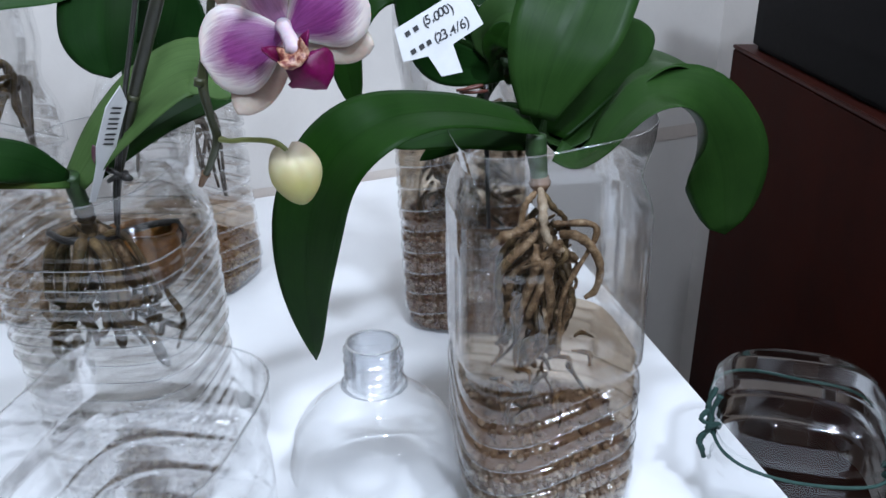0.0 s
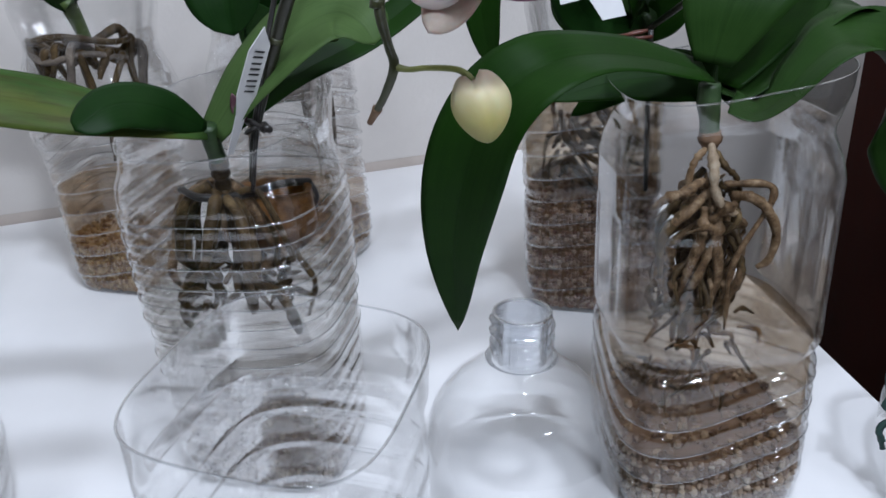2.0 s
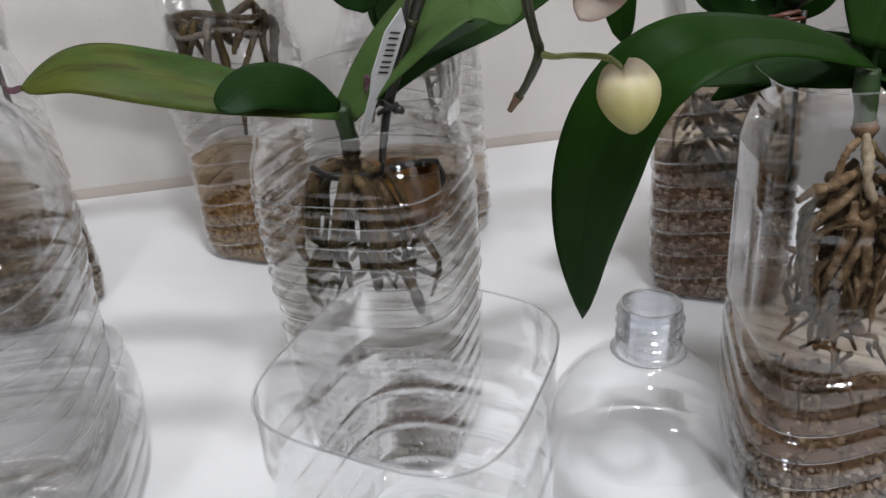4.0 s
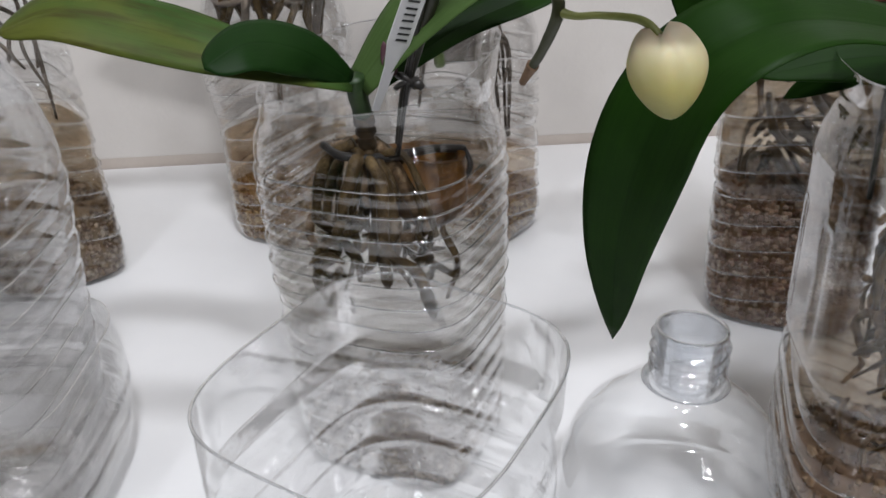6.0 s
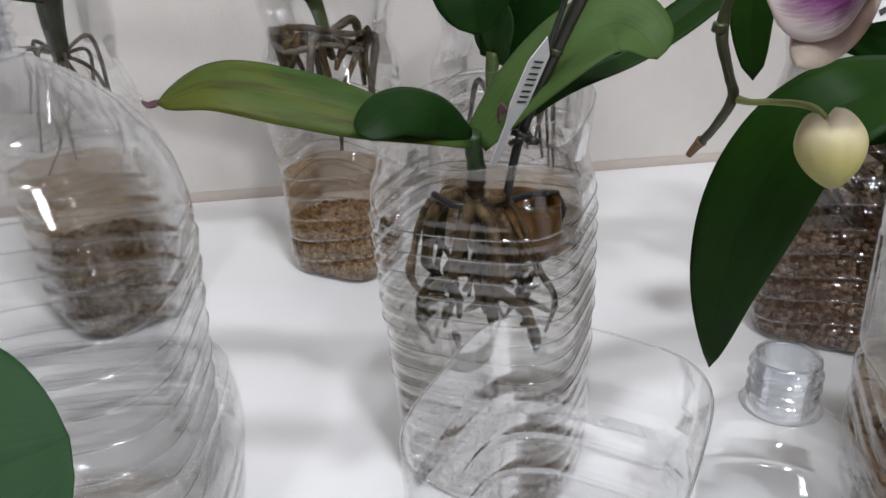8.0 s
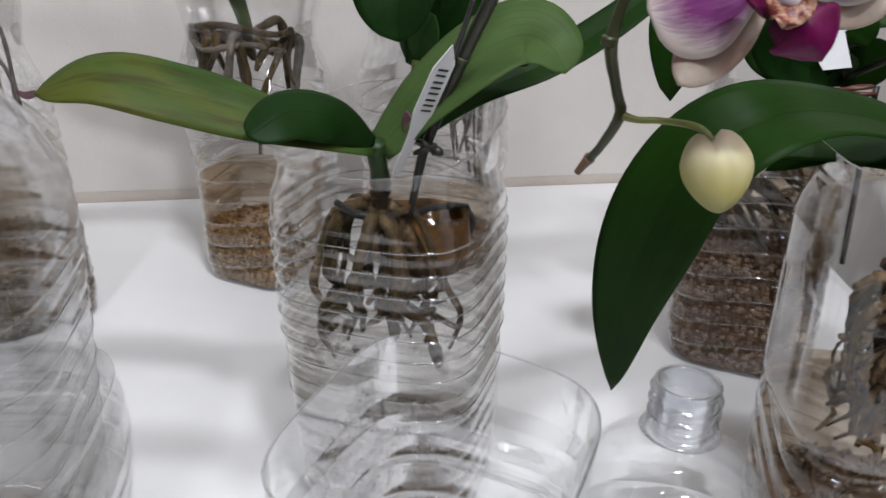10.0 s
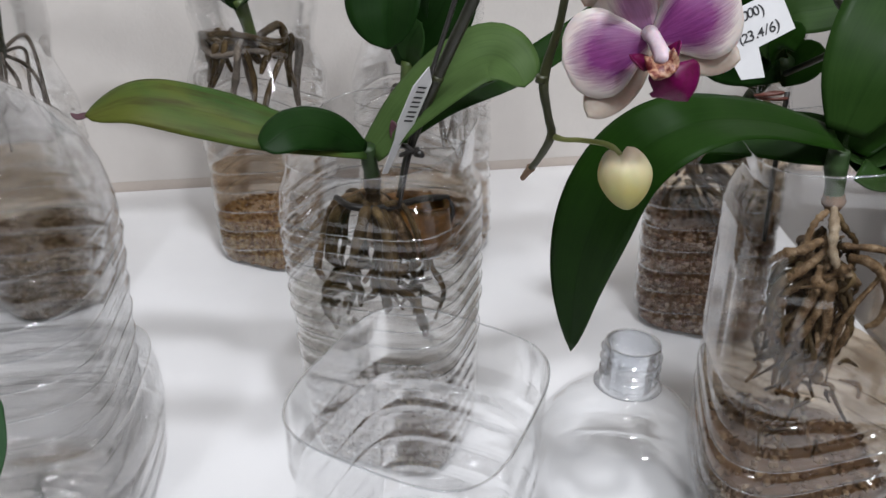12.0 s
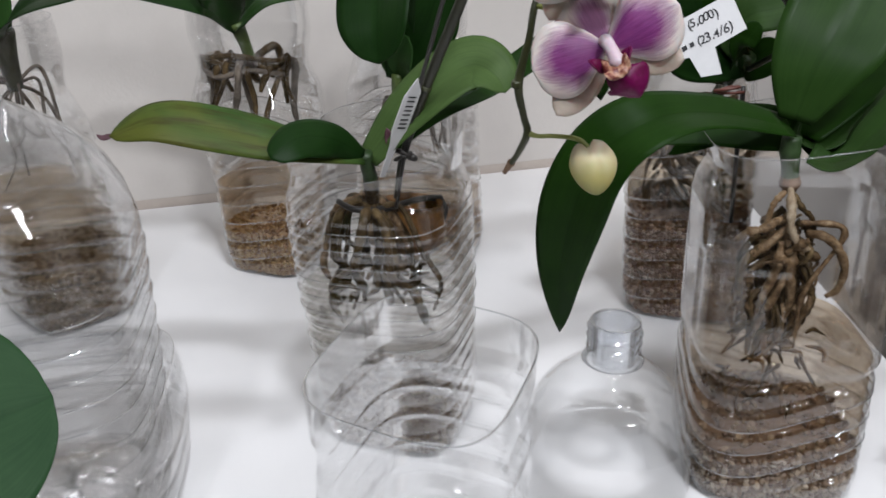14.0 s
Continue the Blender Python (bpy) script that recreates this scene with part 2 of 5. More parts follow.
LEAF_C = leaf_material("light_green_leaf", (0.036, 0.066, 0.018), (0.068, 0.112, 0.034), rough=0.42)
LEAF_UP = leaf_material("upright_green_leaf", (0.0102, 0.0282, 0.0050), (0.0220, 0.0510, 0.0100), rough=0.36)
LEAF_K = leaf_material("matte_green_leaf", (0.015, 0.042, 0.016), (0.027, 0.062, 0.025), rough=0.5)
LEAF_D = leaf_material("dark_green_leaf", (0.0045, 0.0165, 0.0028), (0.0100, 0.0310, 0.0055), rough=0.42)
LEAF_PALE = leaf_material("pale_green_leaf", (0.019, 0.043, 0.010), (0.036, 0.070, 0.019), rough=0.42)
LEAF_YELLOW = leaf_material("yellowing_leaf", (0.022, 0.052, 0.011), (0.048, 0.088, 0.020), blotch=((0.074, 0.086, 0.016), (0.036, 0.029, 0.010)), rough=0.42, rib=0.3)
STEM_GREEN = surface("green_stem", [(0.3, (0.05, 0.09, 0.02)), (0.7, (0.12, 0.17, 0.04))], 60, 0.45, 0.1, 300, 0.2)
# darker copy of the stem green, with the crown's shade in the colour
STEM_CROWN = surface("shaded_green_crown", [(0.3, (0.012, 0.030, 0.008)), (0.7, (0.035, 0.070, 0.018))], 60, 0.5, 0.1, 300, 0.2)
SPIKE = surface("near_black_spike", [(0.3, (0.010, 0.010, 0.006)), (0.7, (0.026, 0.027, 0.013))], 60, 0.4, 0.1, 300, 0.2)
STEM_DARK = surface("dark_olive_stem", [(0.3, (0.016, 0.018, 0.006)), (0.7, (0.042, 0.048, 0.013))], 60, 0.4, 0.1, 300, 0.2)
STEM_DRY = surface("dry_brown_stem_end", [(0.3, (0.09, 0.05, 0.025)), (0.7, (0.22, 0.13, 0.07))], 150, 0.6, 0.1, 400, 0.3)
BUD_STEM = surface("yellow_green_bud_stem", [(0.3, (0.13, 0.15, 0.03)), (0.7, (0.22, 0.24, 0.06))], 60, 0.45, 0.1)
BUD = surface("cream_bud", [(0.32, (0.36, 0.36, 0.11)), (0.48, (0.54, 0.48, 0.25)), (0.66, (0.58, 0.52, 0.37))], 75, 0.5, 0.1, 300, 0.15, sss=0.15)
nt = BUD.node_tree
bud_bsdf = next(n for n in nt.nodes if n.type == "BSDF_PRINCIPLED")
bud_tc = nt.nodes.new("ShaderNodeTexCoord")
bud_xyz = nt.nodes.new("ShaderNodeSeparateXYZ")
nt.links.new(bud_tc.outputs["Generated"], bud_xyz.inputs[0])
bud_grain = noise_node(nt, 55, 4, 0.6, bud_tc.outputs["Object"])
bud_fac = calc(nt, "ADD", bud_xyz.outputs[2], calc(nt, "MULTIPLY_ADD", bud_grain.outputs[0], 0.5, -0.25))
bud_col = ramp(nt, bud_fac, [(0.05, (0.26, 0.25, 0.055)), (0.40, (0.43, 0.39, 0.13)), (0.68, (0.49, 0.44, 0.24)), (0.95, (0.50, 0.42, 0.31))])
nt.links.new(bud_col.outputs[0], bud_bsdf.inputs["Base Color"])
PETAL = petal_material("magenta_white_petal", (0.108, 0.004, 0.094), (0.55, 0.49, 0.46), 0.84, 0.0)
SEPAL_TOP = petal_material("pale_veined_sepal", (0.14, 0.035, 0.12), (0.46, 0.40, 0.36), 0.58, 0.1)
SEPAL = surface("cream_sepal", [(0.3, (0.34, 0.28, 0.225)), (0.7, (0.44, 0.385, 0.325))], 90, 0.5, 0.1, sss=0.15)
LIP = surface("crimson_magenta_lip", [(0.35, (0.050, 0.001, 0.012)), (0.65, (0.13, 0.002, 0.065))], 70, 0.40, 0.1, 250, 0.2, spec=0.2)
SPECKLE = surface("speckled_lip_throat", [(0.44, (0.10, 0.012, 0.012)), (0.5, (0.28, 0.12, 0.07)), (0.6, (0.42, 0.27, 0.18))], 420, 0.45, 0.1, detail=2)
COLUMN = surface("white_pink_column", [(0.3, (0.46, 0.33, 0.40)), (0.7, (0.58, 0.52, 0.52))], 120, 0.4, 0.1, sss=0.15)
ROOT_TAN = surface("tan_root", [(0.34, (0.040, 0.022, 0.010)), (0.5, (0.19, 0.118, 0.058)), (0.66, (0.42, 0.31, 0.19))], 190, 0.5, 0.2, 420, 0.8, spec=0.25)
ROOT_PALE = surface("pale_tan_root", [(0.34, (0.16, 0.11, 0.065)), (0.5, (0.34, 0.26, 0.17)), (0.66, (0.50, 0.42, 0.31))], 190, 0.5, 0.2, 420, 0.6, spec=0.25)
ROOT_OLIVE = surface("olive_brown_root", [(0.3, (0.020, 0.013, 0.006)), (0.5, (0.080, 0.053, 0.024)), (0.7, (0.23, 0.16, 0.075))], 110, 0.42, 0.15, 420, 0.35, spec=0.15)
ROOT_GREY = surface("grey_brown_root", [(0.3, (0.06, 0.045, 0.035)), (0.5, (0.16, 0.13, 0.10)), (0.7, (0.34, 0.29, 0.24))], 90, 0.5, 0.2, 420, 0.5)
AMBER = surface("amber_bark", [(0.3, (0.06, 0.025, 0.008)), (0.5, (0.20, 0.09, 0.02)), (0.7, (0.42, 0.22, 0.06))], 60, 0.3, 0.1, 200, 0.4)
WIRE_DARK = surface("black_wire", [(0.3, (0.012, 0.011, 0.010)), (0.7, (0.03, 0.027, 0.024))], 80, 0.4, 0.1)
WIRE_BROWN = surface("red_brown_wire", [(0.3, (0.06, 0.016, 0.010)), (0.7, (0.13, 0.04, 0.025))], 120, 0.45, 0.1)
TWINE = surface("green_twine", [(0.3, (0.007, 0.026, 0.021)), (0.7, (0.028, 0.070, 0.058))], 400, 0.75, 0.1, 900, 0.5)
TAG = surface("white_plastic_tag", [(0.3, (0.57, 0.57, 0.575)), (0.7, (0.65, 0.65, 0.65))], 40, 0.45, 0.1)
INK = surface("black_ink", [(0.3, (0.01, 0.01, 0.012)), (0.7, (0.02, 0.02, 0.022))], 200, 0.6, 0.1)
SCRAP = surface("dark_plum_scrap", [(0.3, (0.035, 0.012, 0.018)), (0.7, (0.09, 0.03, 0.04))], 90, 0.6, 0.1)
GRAVEL = gravel_material("brown_gravel", [(0.0, (0.088, 0.045, 0.027)), (0.35, (0.220, 0.150, 0.098)), (0.7, (0.36, 0.272, 0.188)), (1.0, (0.50, 0.42, 0.31))])
GRAVEL_RED = gravel_material("red_brown_gravel", [(0.0, (0.102, 0.035, 0.02)), (0.35, (0.235, 0.122, 0.066)), (0.7, (0.38, 0.235, 0.140)), (1.0, (0.55, 0.42, 0.29))])
GRAVEL_GOLD = gravel_material("ochre_gravel", [(0.0, (0.108, 0.057, 0.024)), (0.35, (0.311, 0.169, 0.065)), (0.7, (0.42, 0.275, 0.115)), (1.0, (0.58, 0.42, 0.22))])


# ---------------------------------------------------------------- mesh helpers
def smooth(me):
    me.polygons.foreach_set("use_smooth", [True] * len(me.polygons))
    me.update()


def mesh_of(name, verts, faces, mat, uvs=None, flat=False):
    me = bpy.data.meshes.new(name)
    me.from_pydata([tuple(v) for v in verts], [], faces)
    if uvs is not None:
        layer = me.uv_layers.new(name="UVMap")
        idx = np.empty(len(me.loops), dtype=np.int32)
        me.loops.foreach_get("vertex_index", idx)
        layer.data.foreach_set("uv", np.asarray(uvs, dtype=np.float32)[idx].ravel())
    me.materials.append(mat)
    if not flat:
        smooth(me)
    return me


def thing(name, place, label, category, group="", kind=""):
    ob = new(name)
    ob.empty_display_size = 0.02
    ob.matrix_basis = Matrix.Translation(place)
    return tagged(ob, label, category, group, kind)


def part(name, me, parent, label=""):
    """me is in world coordinates; the part becomes a child of its thing."""
    ob = new(name, me)
    ob.parent = parent
    if parent.parent is None:
        ob.matrix_parent_inverse = parent.matrix_basis.inverted()
    if label:
        ob["label"] = label
    return ob


def solid(name, me, label, category, group="", kind=""):
    return tagged(new(name, me), label, category, group, kind)


def bevel_box(name, lo, hi, mat, bevel=0.002, turn=0.0, pivot=(0, 0)):
    bm = bmesh.new()
    bmesh.ops.create_cube(bm, size=1)
    for v in bm.verts:
        v.co = Vector([lo[i] + (v.co[i] + 0.5) * (hi[i] - lo[i]) for i in range(3)])
    if bevel:
        bmesh.ops.bevel(bm, geom=bm.edges[:], offset=bevel, segments=2, affect="EDGES")
    if turn:
        m = Matrix.Translation((*pivot, 0)) @ Matrix.Rotation(turn, 4, "Z") @ Matrix.Translation((-pivot[0], -pivot[1], 0))
        bmesh.ops.transform(bm, matrix=m, verts=bm.verts)
    me = bpy.data.meshes.new(name)
    bm.to_mesh(me)
    bm.free()
    me.materials.append(mat)
    return me


def prism(name, outline, z0, z1, mat, bevel=0.0):
    bm = bmesh.new()
    low = [bm.verts.new((x, y, z0)) for x, y in outline]
    top = [bm.verts.new((x, y, z1)) for x, y in outline]
    bm.faces.new(low[::-1])
    bm.faces.new(top)
    n = len(outline)
    for i in range(n):
        bm.faces.new((low[i], low[(i + 1) % n], top[(i + 1) % n], top[i]))
    bmesh.ops.recalc_face_normals(bm, faces=bm.faces)
    if bevel:
        bmesh.ops.bevel(bm, geom=bm.edges[:], offset=bevel, segments=2, affect="EDGES")
    me = bpy.data.meshes.new(name)
    bm.to_mesh(me)
    bm.free()
    me.materials.append(mat)
    return me


def spline(points, count):
    """Catmull-Rom through the points."""
    p = np.array(points, float)
    p = np.vstack([2 * p[0] - p[1], p, 2 * p[-1] - p[-2]])
    segs = len(p) - 3
    out = []
    for s in np.linspace(0, segs, count):
        i = min(int(s), segs - 1)
        t = s - i
        a, b, c, d = p[i:i + 4]
        out.append(0.5 * (2 * b + (c - a) * t + (2 * a - 5 * b + 4 * c - d) * t * t + (3 * b - a - 3 * c + d) * t ** 3))
    return np.array(out)


def tube(name, points, radii, mat, count=20, sides=8, wobble=0.0, seed=0):
    path = spline(points, count)
    rad = np.interp(np.linspace(0, 1, count), np.linspace(0, 1, len(radii)), radii)
    rng = random.Random(seed)
    verts, faces = [], []
    up = np.array((0.31, 0.17, 0.93))
    for i in range(count):
        t = path[min(i + 1, count - 1)] - path[max(i - 1, 0)]
        t /= np.linalg.norm(t) + 1e-12
        side = np.cross(t, up)
        side /= np.linalg.norm(side) + 1e-12
        up = np.cross(side, t)
        r = rad[i] * (1 + wobble * rng.uniform(-1, 1))
        for k in range(sides):
            a = TAU * k / sides
            verts.append(path[i] + r * (math.cos(a) * side + math.sin(a) * up))
    for i in range(count - 1):
        for k in range(sides):
            a, b = i * sides + k, i * sides + (k + 1) % sides
            faces.append((a, b, b + sides, a + sides))
    faces.append(tuple(range(sides))[::-1])
    faces.append(tuple((count - 1) * sides + k for k in range(sides)))
    return mesh_of(name, verts, faces, mat)


def blade(name, spine, width, normals, mat, fold=0.18, thick=0.0013, shape=(0.42, 0.55, 0.9), count=26, cols=10, curl=0.0, wave=0.0, lean=0.0, swell=1.0):
    """A leaf or petal. shape: width at the base, place of the widest point, roundness of the tip.
    normals: the way that the upper side faces, from base to tip."""
    path = spline(spine, count)
    nn = spline(normals, count) if len(normals) > 1 else np.array([normals[0]] * count)
    base, peak, tip = shape
    top, uv = [], []
    bot = []
    for i in range(count):
        s = i / (count - 1)
        t = path[min(i + 1, count - 1)] - path[max(i - 1, 0)]
        t /= np.linalg.norm(t) + 1e-12
        side = np.cross(t, nn[i])
        side /= np.linalg.norm(side) + 1e-12
        n = np.cross(side, t)
        if s < peak:
            f = base + (1 - base) * math.sin(math.pi / 2 * s / peak) ** swell
        else:
            q = (s - peak) / (1 - peak)
            f = max(0.015, (1 - q ** (1.6 + tip)) ** (0.5 + 0.35 * (1 - tip)))
        half = width / 2 * f
        for j in range(cols + 1):
            v = 2 * j / cols - 1
            h = fold * abs(v) * half - curl * v * v * half + lean * v * half
            h += wave * half * math.sin(9 * s + 2.2 * v) * v * v
            p = path[i] + side * (v * half) + n * h
            th = thick * (1 - 0.75 * v * v)
            top.append(p + n * th / 2)
            bot.append(p - n * th / 2)
            uv.append((0.5 + v / 2, s))
    m = len(top)
    faces = []
    w = cols + 1
    for i in range(count - 1):
        for j in range(cols):
            a = i * w + j
            faces.append((a, a + 1, a + 1 + w, a + w))
            faces.append((m + a, m + a + w, m + a + 1 + w, m + a + 1))
    for i in range(count - 1):
        a = i * w
        faces.append((a, a + w, m + a + w, m + a))
        a = i * w + cols
        faces.append((a, m + a, m + a + w, a + w))
    for j in range(cols):
        faces.append((j, m + j, m + j + 1, j + 1))
        a = (count - 1) * w + j
        faces.append((a, a + 1, m + a + 1, m + a))
    return mesh_of(name, top + bot, faces, mat, uv + uv)


# ---------------------------------------------------------------- bottles
SIDES = 112


class Form:
    """The shape of a moulded bottle: a rounded square that swells and narrows with height, with raised ribs."""

    def __init__(self, centre, half_x, half_y, turn, profile, ribs=(), lean=(0.0, 0.0), square=3.6, flutes=()):
        self.c, self.hx, self.hy, self.turn = centre, half_x, half_y, turn
        self.pz = [p[0] for p in profile]
        self.ps = [p[1] for p in profile]
        self.pn = [p[2] if len(p) > 2 else square for p in profile]
        self.ribs, self.lean, self.flutes = ribs, lean, flutes

    def ring(self, z, inset=0.0, rib=1.0):
        """x and y of the ring of points at height z (a number, or one height for each point)."""
        a = np.linspace(0, TAU, SIDES, endpoint=False)
        z = np.broadcast_to(np.asarray(z, float), a.shape)
        s = np.interp(z, self.pz, self.ps)
        n = np.interp(z, self.pz, self.pn)
        r = (np.abs(np.cos(a) / self.hx) ** n + np.abs(np.sin(a) / self.hy) ** n) ** (-1 / n) * s
        for z0, z1, pitch, depth, wave, swing, low_at, keen in self.ribs:
            zz = z + swing * np.cos(wave * (a - radians(low_at)))
            ph = 0.5 + 0.5 * np.cos(TAU * zz / pitch)
            fade = np.clip((z - z0) / 0.006, 0, 1) * np.clip((z1 - z) / 0.006, 0, 1)
            r = r - depth * rib * (ph ** keen) * fade
        for at in self.flutes:
            da = (a - radians(at) + math.pi) % TAU - math.pi
            fade = np.clip((z - 0.099) / 0.004, 0, 1) * np.clip((0.152 - z) / 0.004, 0, 1)
            r = r - 0.0016 * np.exp(-(da / 0.045) ** 2) * fade
        r = r - inset
        a = a + self.turn
        return self.c[0] + r * np.cos(a) + self.lean[0] * z, self.c[1] + r * np.sin(a) + self.lean[1] * z

    def shell(self, name, low, high, mat, tilt=(0, 0), inset=0.0, rows=None, base=True, ragged=0.0, seed=1):
        """Side wall from low to high; the upper edge follows tilt (rise in metres per metre in x and y)."""
        rows = rows or max(12, int((high - low) / 0.0008))
        rng = np.random.RandomState(seed)
        rough = np.convolve(np.tile(rng.uniform(-1, 1, SIDES), 3), np.ones(9) / 9, "same")[SIDES:2 * SIDES] * ragged
        verts, faces = [], []
        bx, by = self.ring(high, inset)
        top = high + tilt[0] * (bx - self.c[0]) + tilt[1] * (by - self.c[1]) + rough
        for i in range(rows + 1):
            f = i / rows
            z = low + (top - low) * f
            x, y = self.ring(z, inset)
            verts += list(zip(x, y, z))
        for i in range(rows):
            for k in range(SIDES):
                a, b = i * SIDES + k, i * SIDES + (k + 1) % SIDES
                faces.append((a, b, b + SIDES, a + SIDES))
        self.edge = verts[-SIDES:]
        if base:
            n0 = len(verts)
            for g, dz in ((0.78, 0.0), (0.55, 0.004), (0.25, 0.007)):
                x, y = self.ring(low, inset)
                mx, my = x.mean(), y.mean()
                verts += [(mx + (px - mx) * g, my + (py - my) * g, low + dz) for px, py in zip(x, y)]
            rings = [0] + [n0 + j * SIDES for j in range(3)]
            for j in range(3):
                for k in range(SIDES):
                    a, b = rings[j], rings[j + 1]
                    faces.append((a + k, b + k, b + (k + 1) % SIDES, a + (k + 1) % SIDES))
            faces.append(tuple(rings[3] + k for k in range(SIDES))[::-1])
        return mesh_of(name, verts, faces, mat)

    def rim(self, name, mat, radius=0.0004):
        pts = self.edge
        verts, faces = [], []
        n = len(pts)
        for i in range(n):
            p, q = np.array(pts[i]), np.array(pts[(i + 1) % n])
            t = (q - p) / (np.linalg.norm(q - p) + 1e-12)
            out = np.cross(t, (0, 0, 1))
            out /= np.linalg.norm(out) + 1e-12
            up = np.cross(out, t)
            for k in range(5):
                a = TAU * k / 5
                verts.append(p + radius * (math.cos(a) * out + math.sin(a) * up))
        for i in range(n):
            for k in range(5):
                a, b = i * 5 + k, i * 5 + (k + 1) % 5
                c, d = ((i + 1) % n) * 5 + (k + 1) % 5, ((i + 1) % n) * 5 + k
                faces.append((a, b, c, d))
        return mesh_of(name, verts, faces, mat)

    def ridges(self, name, mat, low, high, pitch, swing, low_at, radius=0.0005, wave=1):
        """Narrow raised rings moulded round the wall, dipping towards low_at."""
        a = np.linspace(0, TAU, SIDES, endpoint=False)
        verts, faces = [], []
        for z0 in np.arange(low, high, pitch):
            z = z0 - swing * np.cos(wave * (a - radians(low_at)))
            x, y = self.ring(z, 0.0, 0.0)
            mx, my = x.mean(), y.mean()
            d = np.hypot(x - mx, y - my)
            b = len(verts)
            for k in range(SIDES):
                for c, h in ((0.0, 1.3), (1.0, 0.5), (1.0, -0.5), (0.0, -1.3)):
                    g = 1 + c * radius / d[k]
                    verts.append((mx + (x[k] - mx) * g, my + (y[k] - my) * g, z[k] + h * radius))
            for k in range(SIDES):
                n = (k + 1) % SIDES
                faces += [(b + k * 4 + j, b + n * 4 + j, b + n * 4 + j + 1, b + k * 4 + j + 1) for j in range(3)]
        return mesh_of(name, verts, faces, mat)

    def fill(self, name, low, high, mat, inset, rib=1.0):
        rows = max(8, int((high - low) / 0.0012))
        verts, faces = [], []
        for i in range(rows + 1):
            z = low + (high - low) * i / rows
            x, y = self.ring(z, inset, rib)
            verts += list(zip(x, y, np.full(SIDES, z)))
        for i in range(rows):
            for k in range(SIDES):
                a, b = i * SIDES + k, i * SIDES + (k + 1) % SIDES
                faces.append((a, b, b + SIDES, a + SIDES))
        faces.append(tuple(range(SIDES))[::-1])
        faces.append(tuple(rows * SIDES + k for k in range(SIDES)))
        me = mesh_of(name, verts, faces, mat)
        me.polygons[len(faces) - 1].use_smooth = me.polygons[len(faces) - 2].use_smooth = False
        return me

    def gravel(self, name, low, high, mat, seed, size=0.0032):
        """Many small stones packed behind the wall and on top, over a rough core."""
        rng = random.Random(seed)
        verts, faces = [], []
        ico = [(0, 0, 1), (0.89, 0, 0.45), (0.28, 0.85, 0.45), (-0.72, 0.53, 0.45), (-0.72, -0.53, 0.45), (0.28, -0.85, 0.45),
               (0.72, 0.53, -0.45), (-0.28, 0.85, -0.45), (-0.89, 0, -0.45), (-0.28, -0.85, -0.45), (0.72, -0.53, -0.45), (0, 0, -1)]
        tri = [(0, 1, 2), (0, 2, 3), (0, 3, 4), (0, 4, 5), (0, 5, 1), (1, 6, 2), (2, 7, 3), (3, 8, 4), (4, 9, 5), (5, 10, 1),
               (6, 7, 2), (7, 8, 3), (8, 9, 4), (9, 10, 5), (10, 6, 1), (11, 7, 6), (11, 8, 7), (11, 9, 8), (11, 10, 9), (11, 6, 10)]

        def stone(x, y, z, r):
            n = len(verts)
            rot = Euler((rng.uniform(0, 6), rng.uniform(0, 6), rng.uniform(0, 6))).to_matrix()
            sx, sy, sz = rng.uniform(0.7, 1.25), rng.uniform(0.7, 1.2), rng.uniform(0.55, 0.95)
            for p in ico:
                k = rng.uniform(0.85, 1.12) * r
                q = rot @ Vector((p[0] * sx * k, p[1] * sy * k, p[2] * sz * k))
                verts.append((x + q.x, y + q.y, z + q.z))
            faces.extend(tuple(n + i for i in f) for f in tri)

        z = low + size * 0.5
        while z < high:
            x, y = self.ring(z, 0.0012 + size * 0.8, 0.6)
            step = size * 1.35
            length = TAU * self.hx
            count = int(length / step)
            for i in range(count):
                k = int((i + rng.uniform(-0.3, 0.3)) * SIDES / count) % SIDES
                wav = 0.003 * math.sin(3 * k / SIDES * TAU + seed) + rng.uniform(-0.002, 0.002)
                if z + wav > high:
                    continue
                stone(x[k], y[k], z + rng.uniform(-0.25, 0.25) * size, size * rng.uniform(0.55, 1.0))
            z += size * 1.05
        for i in range(260):
            g, k = math.sqrt(rng.random()), rng.randrange(SIDES)
            x, y = self.ring(high, 0.004)
            mx, my = x.mean(), y.mean()
            stone(mx + (x[k] - mx) * g, my + (y[k] - my) * g, high - 0.001 + rng.uniform(-0.0015, 0.0015), size * rng.uniform(0.6, 1.1))
        n0 = len(verts)
        rows = 6
        for i in range(rows + 1):
            zz = low + (high - 0.002 - low) * i / rows
            x, y = self.ring(zz, 0.0012 + size * 1.0, 0.6)
            verts += list(zip(x, y, np.full(SIDES, zz)))
        for i in range(rows):
            for k in range(SIDES):
                a, b = n0 + i * SIDES + k, n0 + i * SIDES + (k + 1) % SIDES
                faces.append((a, b, b + SIDES, a + SIDES))
        faces.append(tuple(n0 + rows * SIDES + k for k in range(SIDES)))
        faces.append(tuple(n0 + k for k in range(SIDES))[::-1])
        return mesh_of(name, verts, faces, mat, flat=True)


